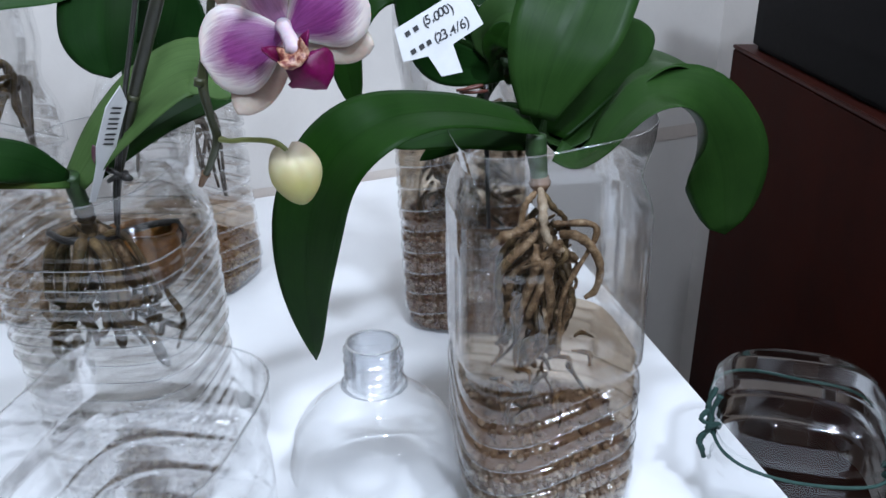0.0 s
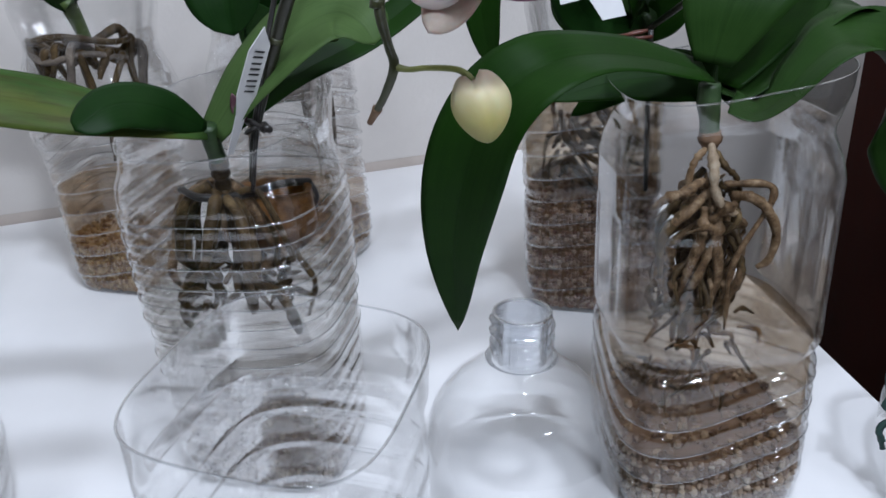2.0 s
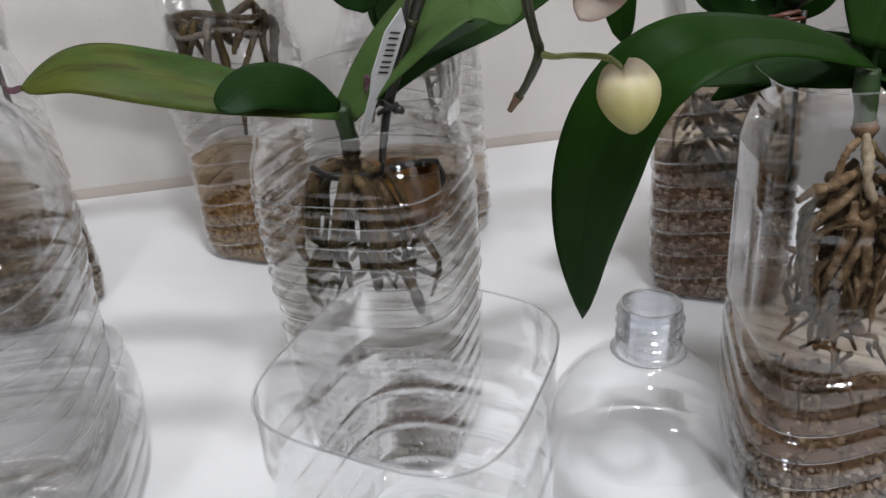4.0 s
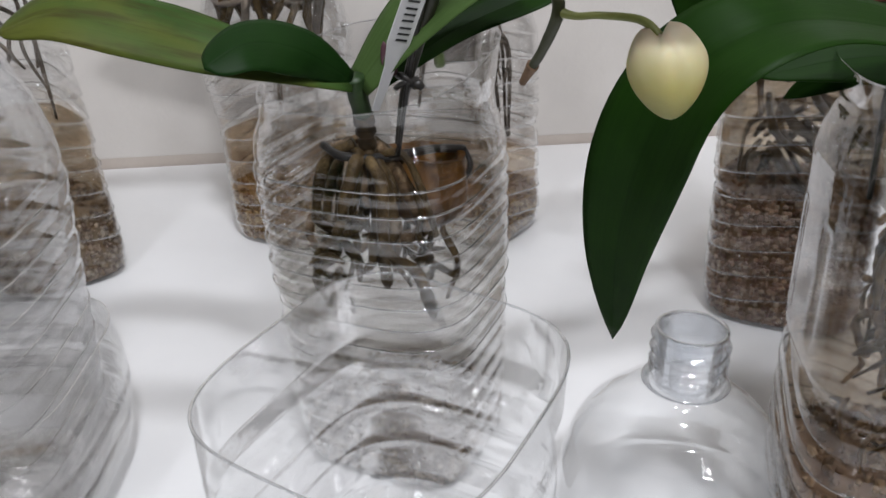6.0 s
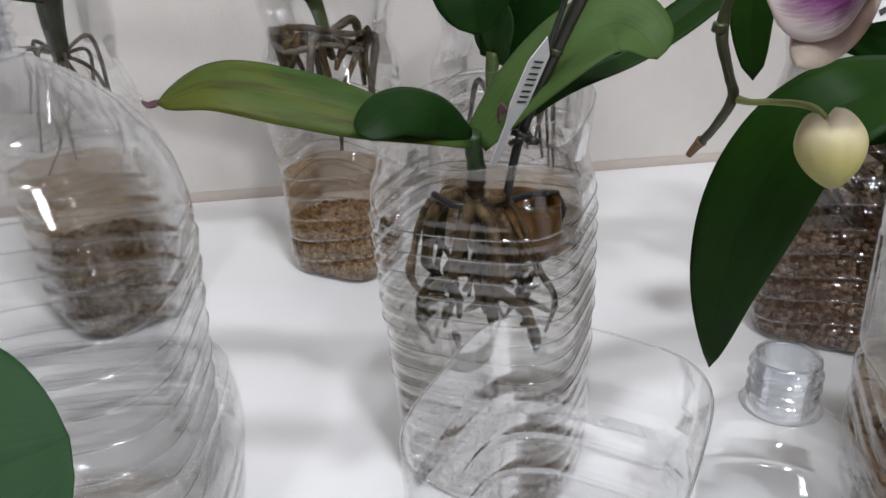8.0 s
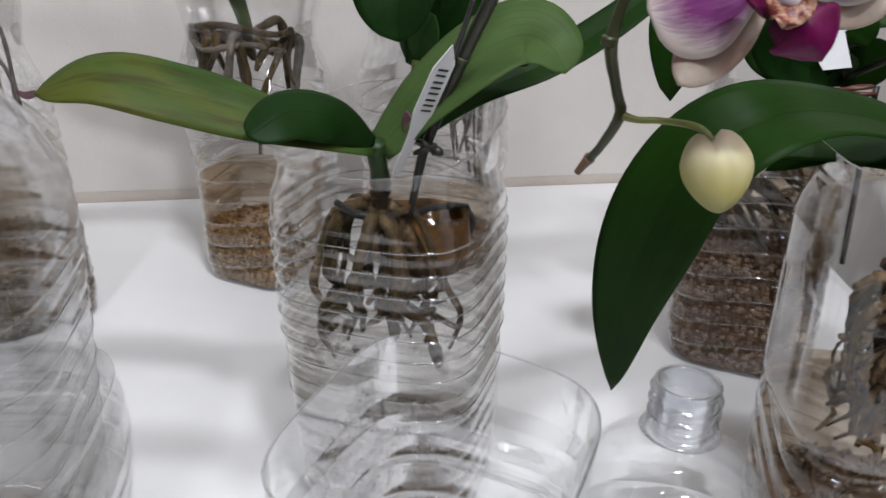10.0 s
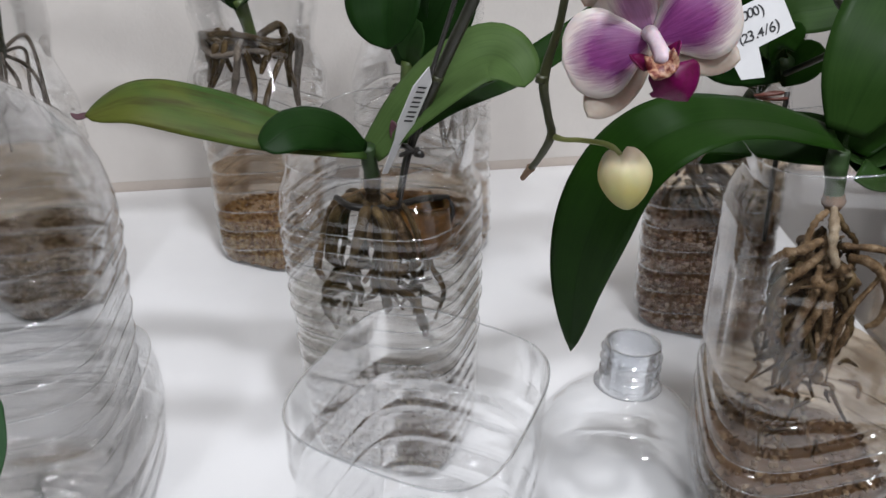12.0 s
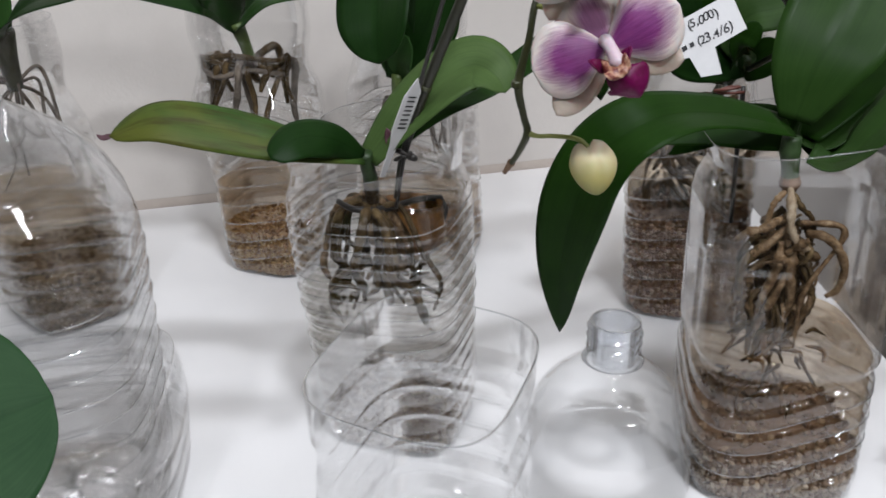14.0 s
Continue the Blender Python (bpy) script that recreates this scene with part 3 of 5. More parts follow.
def neck_mesh(name, centre, z0, mat, r=0.0143, height=0.025):
    """Open screw neck: support ring, tamper bead, two turns of thread, lip; with an inner wall."""
    cols, rows = 64, 60
    verts, faces = [], []
    for i in range(rows + 1):
        f = i / rows
        z = z0 + height * f
        for k in range(cols):
            a = TAU * k / cols
            rr = r
            if f < 0.12:
                rr = r + 0.0034 * math.sin(math.pi * f / 0.12) ** 0.6
            elif 0.24 < f < 0.34:
                rr = r + 0.0012 * math.sin(math.pi * (f - 0.24) / 0.10)
            elif 0.40 < f < 0.92:
                turn = (f - 0.40) / 0.52 * 2.2 - a / TAU
                ph = turn - math.floor(turn)
                rr = r - 0.0004 + 0.0019 * max(0.0, math.cos((ph - 0.5) * TAU * 0.8)) ** 1.5
            elif f > 0.95:
                rr = r - 0.0004
            verts.append((centre[0] + rr * math.cos(a), centre[1] + rr * math.sin(a), z))
    for i in range(rows // 3 + 1):
        f = 1 - i / (rows // 3)
        for k in range(cols):
            a = TAU * k / cols
            rr = r - 0.0019
            verts.append((centre[0] + rr * math.cos(a), centre[1] + rr * math.sin(a), z0 + height * f))
    total = rows + 1 + rows // 3 + 1
    for i in range(total - 1):
        for k in range(cols):
            a, b = i * cols + k, i * cols + (k + 1) % cols
            faces.append((a, b, b + cols, a + cols))
    return mesh_of(name, verts, faces, mat)


BODY = [(0.0, 0.885, 4.2), (0.003, 0.92, 4.2), (0.017, 0.995), (0.080, 0.99), (0.0865, 0.955), (0.093, 1.0), (0.158, 1.0), (0.172, 0.93, 3.2), (0.184, 0.87, 2.8),
        (0.192, 0.875, 2.7), (0.212, 0.95, 2.7), (0.235, 0.96, 2.7), (0.262, 0.92, 2.5)]
BODY_COLLAR = BODY[:6] + [(0.172, 1.0), (0.180, 0.975, 3.4), (0.186, 0.935, 3.2), (0.1905, 0.905, 3.1), (0.195, 0.902, 3.1), (0.203, 0.945, 3.1), (0.212, 0.985, 3.1), (0.230, 1.0, 3.1), (0.262, 0.97, 3.0)]
BODY_SWIRL = [(0.0, 0.80, 4.2), (0.003, 0.84, 4.2), (0.017, 0.91), (0.080, 0.95), (0.0865, 0.93), (0.093, 0.97), (0.150, 1.0)] + [(0.166, 0.985, 3.2), (0.173, 0.945, 2.9), (0.180, 0.935, 2.8), (0.190, 0.975, 2.7), (0.205, 1.01, 2.7), (0.235, 1.0, 2.7), (0.262, 0.95, 2.5)]
# ribs: from, to, pitch, depth, waves round the bottle, swing, degrees at which they dip lowest, keenness
CHEVRON = (0.012, 0.088, 0.0150, 0.0034, 2, 0.0105, 232, 6)
SWIRL = (0.014, 0.160, 0.0106, 0.0009, 1, 0.0030, 215, 3)
WAVY = (0.012, 0.152, 0.0172, 0.0030, 2, 0.0050, 235, 9)
DEEP = (0.012, 0.152, 0.0165, 0.0030, 2, 0.0060, 235, 7)
SOFT = (0.012, 0.152, 0.0170, 0.0033, 2, 0.0050, 205, 8)

# ---------------------------------------------------------------- the room
WALL_DIR = Vector((0.8857, 0.4643, 0))
WALL_OUT = Vector((0.4643, -0.8857, 0))
WALL_PT = Vector((-0.5362, 0.6910, 0))


def wall_xy(along, out=0.0):
    p = WALL_PT + WALL_DIR * along + WALL_OUT * out
    return (p.x, p.y)


def wall_slab(name, a, b, z0, z1, mat, thick=0.12, side=-1):
    """Upright slab from a to b (x, y), its thickness to one side."""
    d = Vector((b[0] - a[0], b[1] - a[1])).normalized()
    n = Vector((-d.y, d.x)) * thick * -side
    return prism(name, [a, b, (b[0] + n.x, b[1] + n.y), (a[0] + n.x, a[1] + n.y)], z0, z1, mat)


FLOOR_Z, CEIL_Z = -0.74, 1.66
corner = wall_xy(1.105)
far_left = wall_xy(-1.9)
tagged(new("floor", bevel_box("floor", (-3.2, -2.6, FLOOR_Z - 0.05), (3.2, 3.2, FLOOR_Z), FLOOR, 0)), "brown floor under the table", "floor", kind="structure")
tagged(new("ceiling", bevel_box("ceiling", (-3.2, -2.6, CEIL_Z), (3.2, 3.2, CEIL_Z + 0.05), CEILING, 0)), "plain pale ceiling over the room", "ceiling", kind="structure")
tagged(new("wall_back", wall_slab("wall_back", far_left, corner, FLOOR_Z, CEIL_Z, WALL_PAPER)), "off-white papered wall behind the table", "wall", kind="structure")
right_end = (corner[0] + WALL_OUT.x * 3.4, corner[1] + WALL_OUT.y * 3.4)
tagged(new("wall_right", wall_slab("wall_right", corner, right_end, FLOOR_Z, CEIL_Z, WALL_PAPER)), "off-white wall beside the dark cabinet", "wall", kind="structure")
# two unseen walls added to close the room and dim its reflections
tagged(new("wall_left", bevel_box("wall_left", (-2.45, -2.6, FLOOR_Z), (-2.33, 0.2, CEIL_Z), UNSEEN_WALL, 0)), "unseen taupe side wall, kept dark to cut bounced light", "wall", kind="structure")
tagged(new("wall_front", bevel_box("wall_front", (-2.4, -2.3, FLOOR_Z), (3.0, -2.2, CEIL_Z), UNSEEN_WALL, 0)), "unseen taupe wall across the room, kept dark to cut bounced light", "wall", kind="structure")

# added thin strip: shade where wall meets table, put into its colour
base_a, base_b = wall_xy(-1.88, 0.0005), wall_xy(1.10, 0.0005)
tagged(new("wall_shade_strip", wall_slab("wall_shade_strip", base_a, base_b, -0.010, 0.010, BASE_SHADE, 0.0005, 1)), "thin beige strip coloured as the shade along the wall at table height", "trim", kind="structure")

# table: white top along the wall, its end edge running away from the wall
edge_dir = Vector((0.2427 - 0.1304, 0.3632 - 0.9334)).normalized()
te = Vector((0.1304, 0.9334))
back = Vector(wall_xy(0.0, 0.0016))
den = edge_dir.x * WALL_DIR.y - edge_dir.y * WALL_DIR.x
k0 = ((back.x - te.x) * WALL_DIR.y - (back.y - te.y) * WALL_DIR.x) / den
end_back = te + edge_dir * k0
end_front = te + edge_dir * 0.76
left_back = Vector(wall_xy(-1.2, 0.0016))
left_front = left_back + (end_front - end_back)
table = thing("table", (-0.3, 0.3, FLOOR_Z), "white laminate table pushed against the wall", "table")
part("tabletop", prism("tabletop", [tuple(left_back), tuple(left_front), tuple(end_front), tuple(end_back)], -0.028, 0.0, TABLE_WHITE, 0.0015), table)
for px, py in ((end_front.x - 0.06, end_front.y + 0.08), (left_front.x + 0.12, left_front.y + 0.12), (end_back.x - 0.10, end_back.y - 0.14), (left_back.x + 0.12, left_back.y - 0.05)):
    part("leg", bevel_box("leg", (px - 0.025, py - 0.025, FLOOR_Z), (px + 0.025, py + 0.025, -0.028), EDGE_WHITE, 0.004), table)

# cabinet with a black case on it, past the table's end
cab_a = Vector((0.360, 0.903))
cab_dir = Vector((-0.01, -1.0)).normalized()
cab_out = Vector((-cab_dir.y, cab_dir.x)) * 1.0
CAB_TOP = 0.170


def cab_slab(name, s0, s1, o0, o1, z0, z1, mat, bevel=0.0015):
    q = [cab_a + cab_dir * s + cab_out * o for s, o in ((s0, o0), (s1, o0), (s1, o1), (s0, o1))]
    return prism(name, [tuple(v) for v in q], z0, z1, mat, bevel)


cabinet = thing("cabinet", (cab_a.x + 0.3, cab_a.y - 0.2, FLOOR_Z), "dark mahogany cabinet standing past the end of the table", "cabinet")
part("side_panel", cab_slab("side_panel", 0, 0.62, 0, 0.02, FLOOR_Z, CAB_TOP - 0.004, CABINET), cabinet)
part("body", cab_slab("body", 0.0, 0.62, 0.02, 0.32, FLOOR_Z, CAB_TOP - 0.004, CABINET), cabinet)
part("top", cab_slab("top", -0.0006, 0.6206, -0.0006, 0.33, CAB_TOP - 0.004, CAB_TOP, CABINET_EDGE, 0.001), cabinet)
case = thing("black_case", (cab_a.x + 0.35, cab_a.y - 0.2, CAB_TOP), "black plastic case standing on the dark cabinet", "appliance")
part("housing", cab_slab("housing", 0.024, 0.56, 0.010, 0.26, CAB_TOP, CAB_TOP + 0.20, BLACK_CASE, 0.006), case)
part("front_panel", cab_slab("front_panel", 0.06, 0.53, 0.004, 0.010, CAB_TOP + 0.04, CAB_TOP + 0.17, BLACK_CASE, 0.002), case)


# ---------------------------------------------------------------- pots: cut bottles with gravel, water and an orchid
def cut_bottle(form, high, tilt, label, mat=PET, ragged=0.0006, seed=1, group="orchid bottles", low_rib=0.0):
    th = thing("plastic_bottle", (*form.c, 0), label, "bottle", group)
    part("body", form.shell("body", 0.0005, high, mat, tilt, ragged=ragged, seed=seed), th)
    part("rim", form.rim("rim", PET_RIM), th, "sharp cut edge of the clear plastic")
    z0, z1, pitch, _, wave, swing, low_at, _ = form.ribs[0]
    z0 = math.ceil((z0 + swing) / pitch) * pitch + 0.003
    part("ribs", form.ridges("ribs", PET_RIDGE, max(z0, low_rib), z1 - swing, pitch, swing, low_at, 0.00045, wave), th, "bright moulded rings")
    return th


def gravel_and_water(form, gravel_top, water_top, mat, seed, label, water=WATER, water_label="clear water standing in the cut bottle", size=0.0027):
    solid("gravel", form.gravel("gravel", 0.003, gravel_top, mat, seed, size), label, "gravel", "gravel fillings", "stuff")
    solid("water", form.fill("water", 0.0025, water_top, water, 0.0007 + 0.7 * form.ribs[0][3], 0.3), water_label, "water", "water fillings")


FORM_A = Form((0.0995, 0.3885), 0.0505, 0.0500, radians(8), BODY_COLLAR, [CHEVRON], lean=(-0.02, 0.0), flutes=(240, 252, 290, 303, 20, 340, 160, 200))
FORM_B = Form((-0.1270, 0.389), 0.0512, 0.0500, radians(-6), BODY_SWIRL, [SWIRL], lean=(-0.060, 0.0))
BODY_TAPER = [(0.0, 0.72, 4.0), (0.003, 0.76, 4.0), (0.016, 0.83), (0.085, 0.86), (0.105, 0.90), (0.128, 0.985), (0.160, 1.0), (0.174, 0.93, 3.2), (0.186, 0.87, 2.8), (0.194, 0.875, 2.7), (0.214, 0.96, 2.7), (0.262, 0.94, 2.5)]
FORM_C = Form((-0.3045, 0.609), 0.0500, 0.0480, radians(-10), BODY_TAPER, [WAVY], lean=(-0.035, 0.0))
FORM_D = Form((-0.178, 0.667), 0.0550, 0.0460, radians(-16), BODY, [WAVY], lean=(-0.055, 0.0))
FORM_E = Form((0.0645, 0.600), 0.0500, 0.0480, radians(-8), BODY, [SOFT], lean=(-0.040, 0.0))
FORM_F = Form((-0.4420, 0.4890), 0.0500, 0.0470, radians(-30), BODY, [DEEP], lean=(-0.110, -0.015))

cut_bottle(FORM_A, 0.2150, (0.14, 0.04), "clear cut plastic bottle with slanting ribs, holding orchid roots", PET_RIBBED, seed=3)
gravel_and_water(FORM_A, 0.034, 0.092, GRAVEL, 11, "wet brown gravel packed in the ribbed bottle")
cut_bottle(FORM_B, 0.196, (0.12, 0.22), "clear cut plastic bottle with swirling ribs around dark roots", PET_SWIRL, 0.0012, 5, low_rib=0.070)
gravel_and_water(FORM_B, 0.020, 0.105, GRAVEL, 12, "thin layer of wet brown gravel", WATER_CLEAR)
cut_bottle(FORM_C, 0.252, (0, 0.04), "clear cut plastic bottle with looping roots, near the wall", PET_RIBBED, seed=6)
gravel_and_water(FORM_C, 0.042, 0.085, GRAVEL_GOLD, 13, "wet ochre and brown gravel in the bottle")
cut_bottle(FORM_D, 0.255, (0, 0.04), "clear cut plastic bottle half hidden, near the wall", seed=7)
gravel_and_water(FORM_D, 0.034, 0.060, GRAVEL_GOLD, 14, "wet brown gravel under a thin water line")
cut_bottle(FORM_E, 0.252, (0, 0.03), "clear cut plastic bottle full of brown gravel and roots", PET_RIBBED, seed=8)
gravel_and_water(FORM_E, 0.088, 0.150, GRAVEL_RED, 15, "wet reddish brown gravel in the bottle", WATER_BROWN, "brown stained water standing in the cut bottle")
cut_bottle(FORM_F, 0.240, (0, 0.03), "clear cut plastic bottle with thin dangling roots", PET_RIBBED, seed=9)
gravel_and_water(FORM_F, 0.052, 0.110, GRAVEL, 16, "wet dark brown gravel in the bottle", WATER_BROWN, "brown stained water standing in the cut bottle")

# ---------------------------------------------------------------- empty bottles
FORM_H = Form((-0.0745, 0.2410), 0.0440, 0.0535, radians(-9),
              [(0.0, 0.78, 3.0), (0.004, 0.84, 3.2), (0.016, 0.97), (0.085, 0.985), (0.100, 0.965), (0.1065, 0.94), (0.112, 0.943), (0.119, 0.985), (0.145, 1.0), (0.16, 1.0)],
              [(0.008, 0.100, 0.0180, 0.0009, 2, 0.0012, 0.0, 8)], square=3.7)
half_h = thing("plastic_bottle", (*FORM_H.c, 0), "empty clear square bottle cut open in front of the orchids", "bottle", "empty bottles")
part("body", FORM_H.shell("body", 0.0005, 0.140, PET_EMPTY, (-0.08, 0.03), ragged=0.0005, seed=21), half_h)
part("rim", FORM_H.rim("rim", PET_RIM, 0.0005), half_h, "cut edge of the clear plastic")

FORM_I = Form((0.0070, 0.352), 0.0550, 0.0550, radians(10),
              [(0.0, 0.875, 2.5), (0.012, 0.885, 2.5), (0.030, 0.88, 2.4), (0.041, 0.855, 2.3), (0.054, 0.785, 2.2), (0.064, 0.685, 2.1), (0.072, 0.560, 2.0),
               (0.078, 0.420, 2.0), (0.0815, 0.315, 2.0), (0.084, 0.285, 2.0), (0.09, 0.245, 2.0)],
              [(0.004, 0.022, 0.014, 0.0003, 1, 0.004, 230, 8)])
top_i = thing("bottle_top", (*FORM_I.c, 0), "cut-off clear bottle shoulder with a screw neck on the table", "bottle top", "empty bottles")
part("shoulder", FORM_I.shell("shoulder", 0.0008, 0.0845, PET_EMPTY, base=False), top_i)
part("neck", neck_mesh("neck", FORM_I.c, 0.0825, PET_THICK), top_i, "bluish clear screw-thread neck")
part("lip", tube("lip", [(FORM_I.c[0] + 0.0134 * math.cos(a), FORM_I.c[1] + 0.0134 * math.sin(a), 0.1076) for a in np.linspace(0, TAU, 25)], [0.0009, 0.0009], PET_RIM, 60, 6), top_i, "rounded edge of the bottle mouth")

FORM_CUP = Form((-0.3040, 0.2700), 0.0730, 0.0700, radians(20), [(0.0, 0.80, 3.0), (0.004, 0.86, 3.2), (0.016, 0.98), (0.045, 1.02), (0.062, 1.0), (0.074, 0.96), (0.10, 0.95)], [(0.014, 0.060, 0.0165, 0.0015, 2, 0.003, 0.0, 8)])
cup = thing("plastic_cup", (*FORM_CUP.c, 0), "clear cut bottle base holding an empty bottle", "bottle base", "empty bottles")
part("body", FORM_CUP.shell("body", 0.0005, 0.076, PET_EMPTY, (0.02, 0.02), ragged=0.0005, seed=23), cup)
part("rim", FORM_CUP.rim("rim", PET_EMPTY), cup, "cut edge of the clear plastic")
FORM_G = Form((-0.3060, 0.2695), 0.0665, 0.0640, radians(20),
              [(0.0, 0.78, 3.0), (0.008, 0.80, 3.0), (0.020, 0.96), (0.150, 1.0), (0.170, 1.0, 3.0), (0.188, 0.95, 2.7), (0.203, 0.86, 2.5), (0.216, 0.73, 2.2), (0.226, 0.57, 2.0), (0.233, 0.40, 2.0), (0.2375, 0.27, 2.0), (0.25, 0.22, 2.0)],
              [(0.03, 0.170, 0.0150, 0.0007, 1, 0.0050, 216, 3)])
full_g = thing("plastic_bottle", (*FORM_G.c, 0.008), "empty uncapped clear bottle standing in a cut base", "bottle", "empty bottles")
part("body", FORM_G.shell("body", 0.008, 0.2395, PET_CRUMPLED), full_g)
part("neck", neck_mesh("neck", FORM_G.c, 0.2375, PET_THICK, height=0.026), full_g, "clear screw-thread neck without a cap")
part("ribs", FORM_G.ridges("ribs", PET_RIM, 0.040, 0.158, 0.0150, 0.0050, 216, 0.0005), full_g, "bright moulded rings")
part("lip", tube("lip", [(FORM_G.c[0] + 0.0134 * math.cos(a), FORM_G.c[1] + 0.0134 * math.sin(a), 0.2636) for a in np.linspace(0, TAU, 25)], [0.0009, 0.0009], PET_RIM, 60, 6), full_g, "rounded edge of the bottle mouth")

FORM_J = Form((0.2420, 0.371), 0.0465, 0.0460, radians(-14), [(0.0, 1.02), (0.036, 1.02), (0.045, 0.97), (0.050, 1.0), (0.061, 0.98), (0.068, 0.90, 3.2), (0.0715, 0.82, 3.0)], [(0.004, 0.044, 0.016, 0.0004, 2, 0.003, 0.0, 8)])
cap_j = thing("plastic_cup", (*FORM_J.c, 0), "clear upturned bottle base at the table edge, tied with twine", "bottle base", "empty bottles")
part("body", FORM_J.shell("body", 0.0008, 0.0715, PET_EMPTY, base=False), cap_j)
jx, jy = FORM_J.ring(0.0715)
cap_v = list(zip(jx, jy, np.full(SIDES, 0.0715)))
cap_f = []
for gi, (g, dz) in enumerate(((0.86, 0.0012), (0.55, -0.003), (0.2, -0.006))):
    cap_v += [(jx.mean() + (a - jx.mean()) * g, jy.mean() + (b - jy.mean()) * g, 0.0715 + dz) for a, b in zip(jx, jy)]
    cap_f += [(gi * SIDES + k, gi * SIDES + (k + 1) % SIDES, (gi + 1) * SIDES + (k + 1) % SIDES, (gi + 1) * SIDES + k) for k in range(SIDES)]
cap_f.append(tuple(3 * SIDES + k for k in range(SIDES)))
part("base", mesh_of("base", cap_v, cap_f, PET_BASE), cap_j, "clear moulded base facing upward")

twine = thing("twine", (0.21, 0.40, 0.02), "dark green twine knotted round the upturned bottle base", "twine")
tx, ty = FORM_J.ring(0.0455, -0.0014)
loop = [(tx[k % SIDES], ty[k % SIDES], 0.0445 + 0.10 * (ty[k % SIDES] - FORM_J.c[1]) + 0.0012 * math.sin(k * 0.21)) for k in range(0, SIDES + 4, 4)]
part("loop", tube("loop", loop, [0.0010, 0.0010], TWINE, 120, 6, 0.1, 1), twine)
kn = np.array((tx[int(SIDES * 0.56)], ty[int(SIDES * 0.56)], 0.047))
part("knot", tube("knot", [kn + (0.001, 0, -0.004), kn + (-0.003, -0.001, 0), kn + (0.001, -0.003, 0.003), kn + (0.002, 0.001, -0.001), kn + (-0.003, 0.0, 0.004)], [0.0017, 0.002, 0.0017], TWINE, 26, 6, 0.25, 2), twine)
for e, (dx, dy, dz) in enumerate(((-0.001, 0.001, 0.024), (-0.004, 0.0, -0.016), (0.002, 0.001, 0.019), (-0.002, 0.002, -0.022), (-0.005, -0.002, 0.012))):
    part("end", tube("end", [kn, kn + np.array((dx - 0.003, dy, dz * 0.5)), kn + np.array((dx, dy, dz))], [0.0011, 0.0013, 0.0018], TWINE, 18, 6, 0.22, 5 + e), twine)
kf = np.array((tx[int(SIDES * 0.93)], ty[int(SIDES * 0.93)], 0.043))
for e, (dx, dy, dz) in enumerate(((-0.010, -0.006, 0.004), (0.006, 0.002, 0.010), (0.004, -0.004, -0.012), (-0.006, -0.003, -0.006), (0.001, -0.004, 0.013))):
    part("end", tube("end", [kf, kf + np.array((dx * 0.5, dy - 0.002, dz * 0.5 + 0.001)), kf + np.array((dx, dy, dz))], [0.0012, 0.0015, 0.0019], TWINE, 18, 6, 0.22, 15 + e), twine)

# ---------------------------------------------------------------- orchid in the slanting-ribbed bottle
orchid_a = thing("orchid", (0.093, 0.39, 0.19), "orchid with long dark green arching leaves and tan roots", "orchid", "orchids")
part("leaf", blade("leaf", [(0.0877, 0.387, 0.2125), (0.0494, 0.362, 0.2245), (0.0186, 0.339, 0.2268), (-0.0040, 0.331, 0.2125), (-0.0172, 0.334, 0.1829), (-0.0240, 0.345, 0.1428), (-0.0240, 0.361, 0.0924)],
                   0.0405, [(0.0, -0.55, 0.85), (-0.2, -0.6, 0.8), (-0.45, -0.75, 0.45), (-0.35, -0.9, 0.15), (-0.2, -0.95, 0.1)], LEAF_A, 0.16, shape=(0.40, 0.62, 0.12), count=40), orchid_a)
part("leaf", blade("leaf", [(0.0896, 0.385, 0.2168), (0.0956, 0.388, 0.2429), (0.1076, 0.40, 0.2674), (0.1265, 0.43, 0.305), (0.140, 0.46, 0.335)],
                   0.056, [(-0.1, -0.9, 0.3), (-0.1, -0.9, 0.45), (-0.1, -0.8, 0.6)], LEAF_UP, 0.22, shape=(0.30, 0.5, 0.6)), orchid_a)
part("leaf", blade("leaf", [(0.1000, 0.386, 0.1990), (0.1110, 0.384, 0.1945), (0.1215, 0.384, 0.2010), (0.1310, 0.387, 0.2125), (0.1440, 0.393, 0.2220), (0.1580, 0.402, 0.2225), (0.1765, 0.414, 0.2135), (0.1925, 0.427, 0.1950), (0.2045, 0.437, 0.1710), (0.2135, 0.446, 0.1300)],
                   0.056, [(-0.4, -0.40, 0.85), (-0.3, -0.30, 0.9), (-0.15, -0.16, 1.0), (0.0, -0.08, 1.0), (0.3, -0.25, 0.9), (0.35, -0.85, 0.4), (0.2, -0.97, 0.1), (0.1, -0.98, 0.05)], LEAF_UP, 0.18, shape=(0.26, 0.82, 0.6), count=48, swell=2.3), orchid_a)
part("leaf", blade("leaf", [(0.0951, 0.395, 0.2028), (0.1080, 0.400, 0.2010), (0.1260, 0.414, 0.2165), (0.1430, 0.426, 0.2300), (0.1600, 0.437, 0.2350), (0.1840, 0.453, 0.2250), (0.2060, 0.468, 0.2060), (0.2230, 0.480, 0.1820)],
                   0.034, [(-0.3, -0.3, 0.9), (-0.2, -0.18, 1.0), (0.0, -0.12, 1.0), (0.3, -0.2, 0.9), (0.5, -0.5, 0.6)], LEAF_UP, 0.16, shape=(0.40, 0.55, 0.6), count=36), orchid_a)
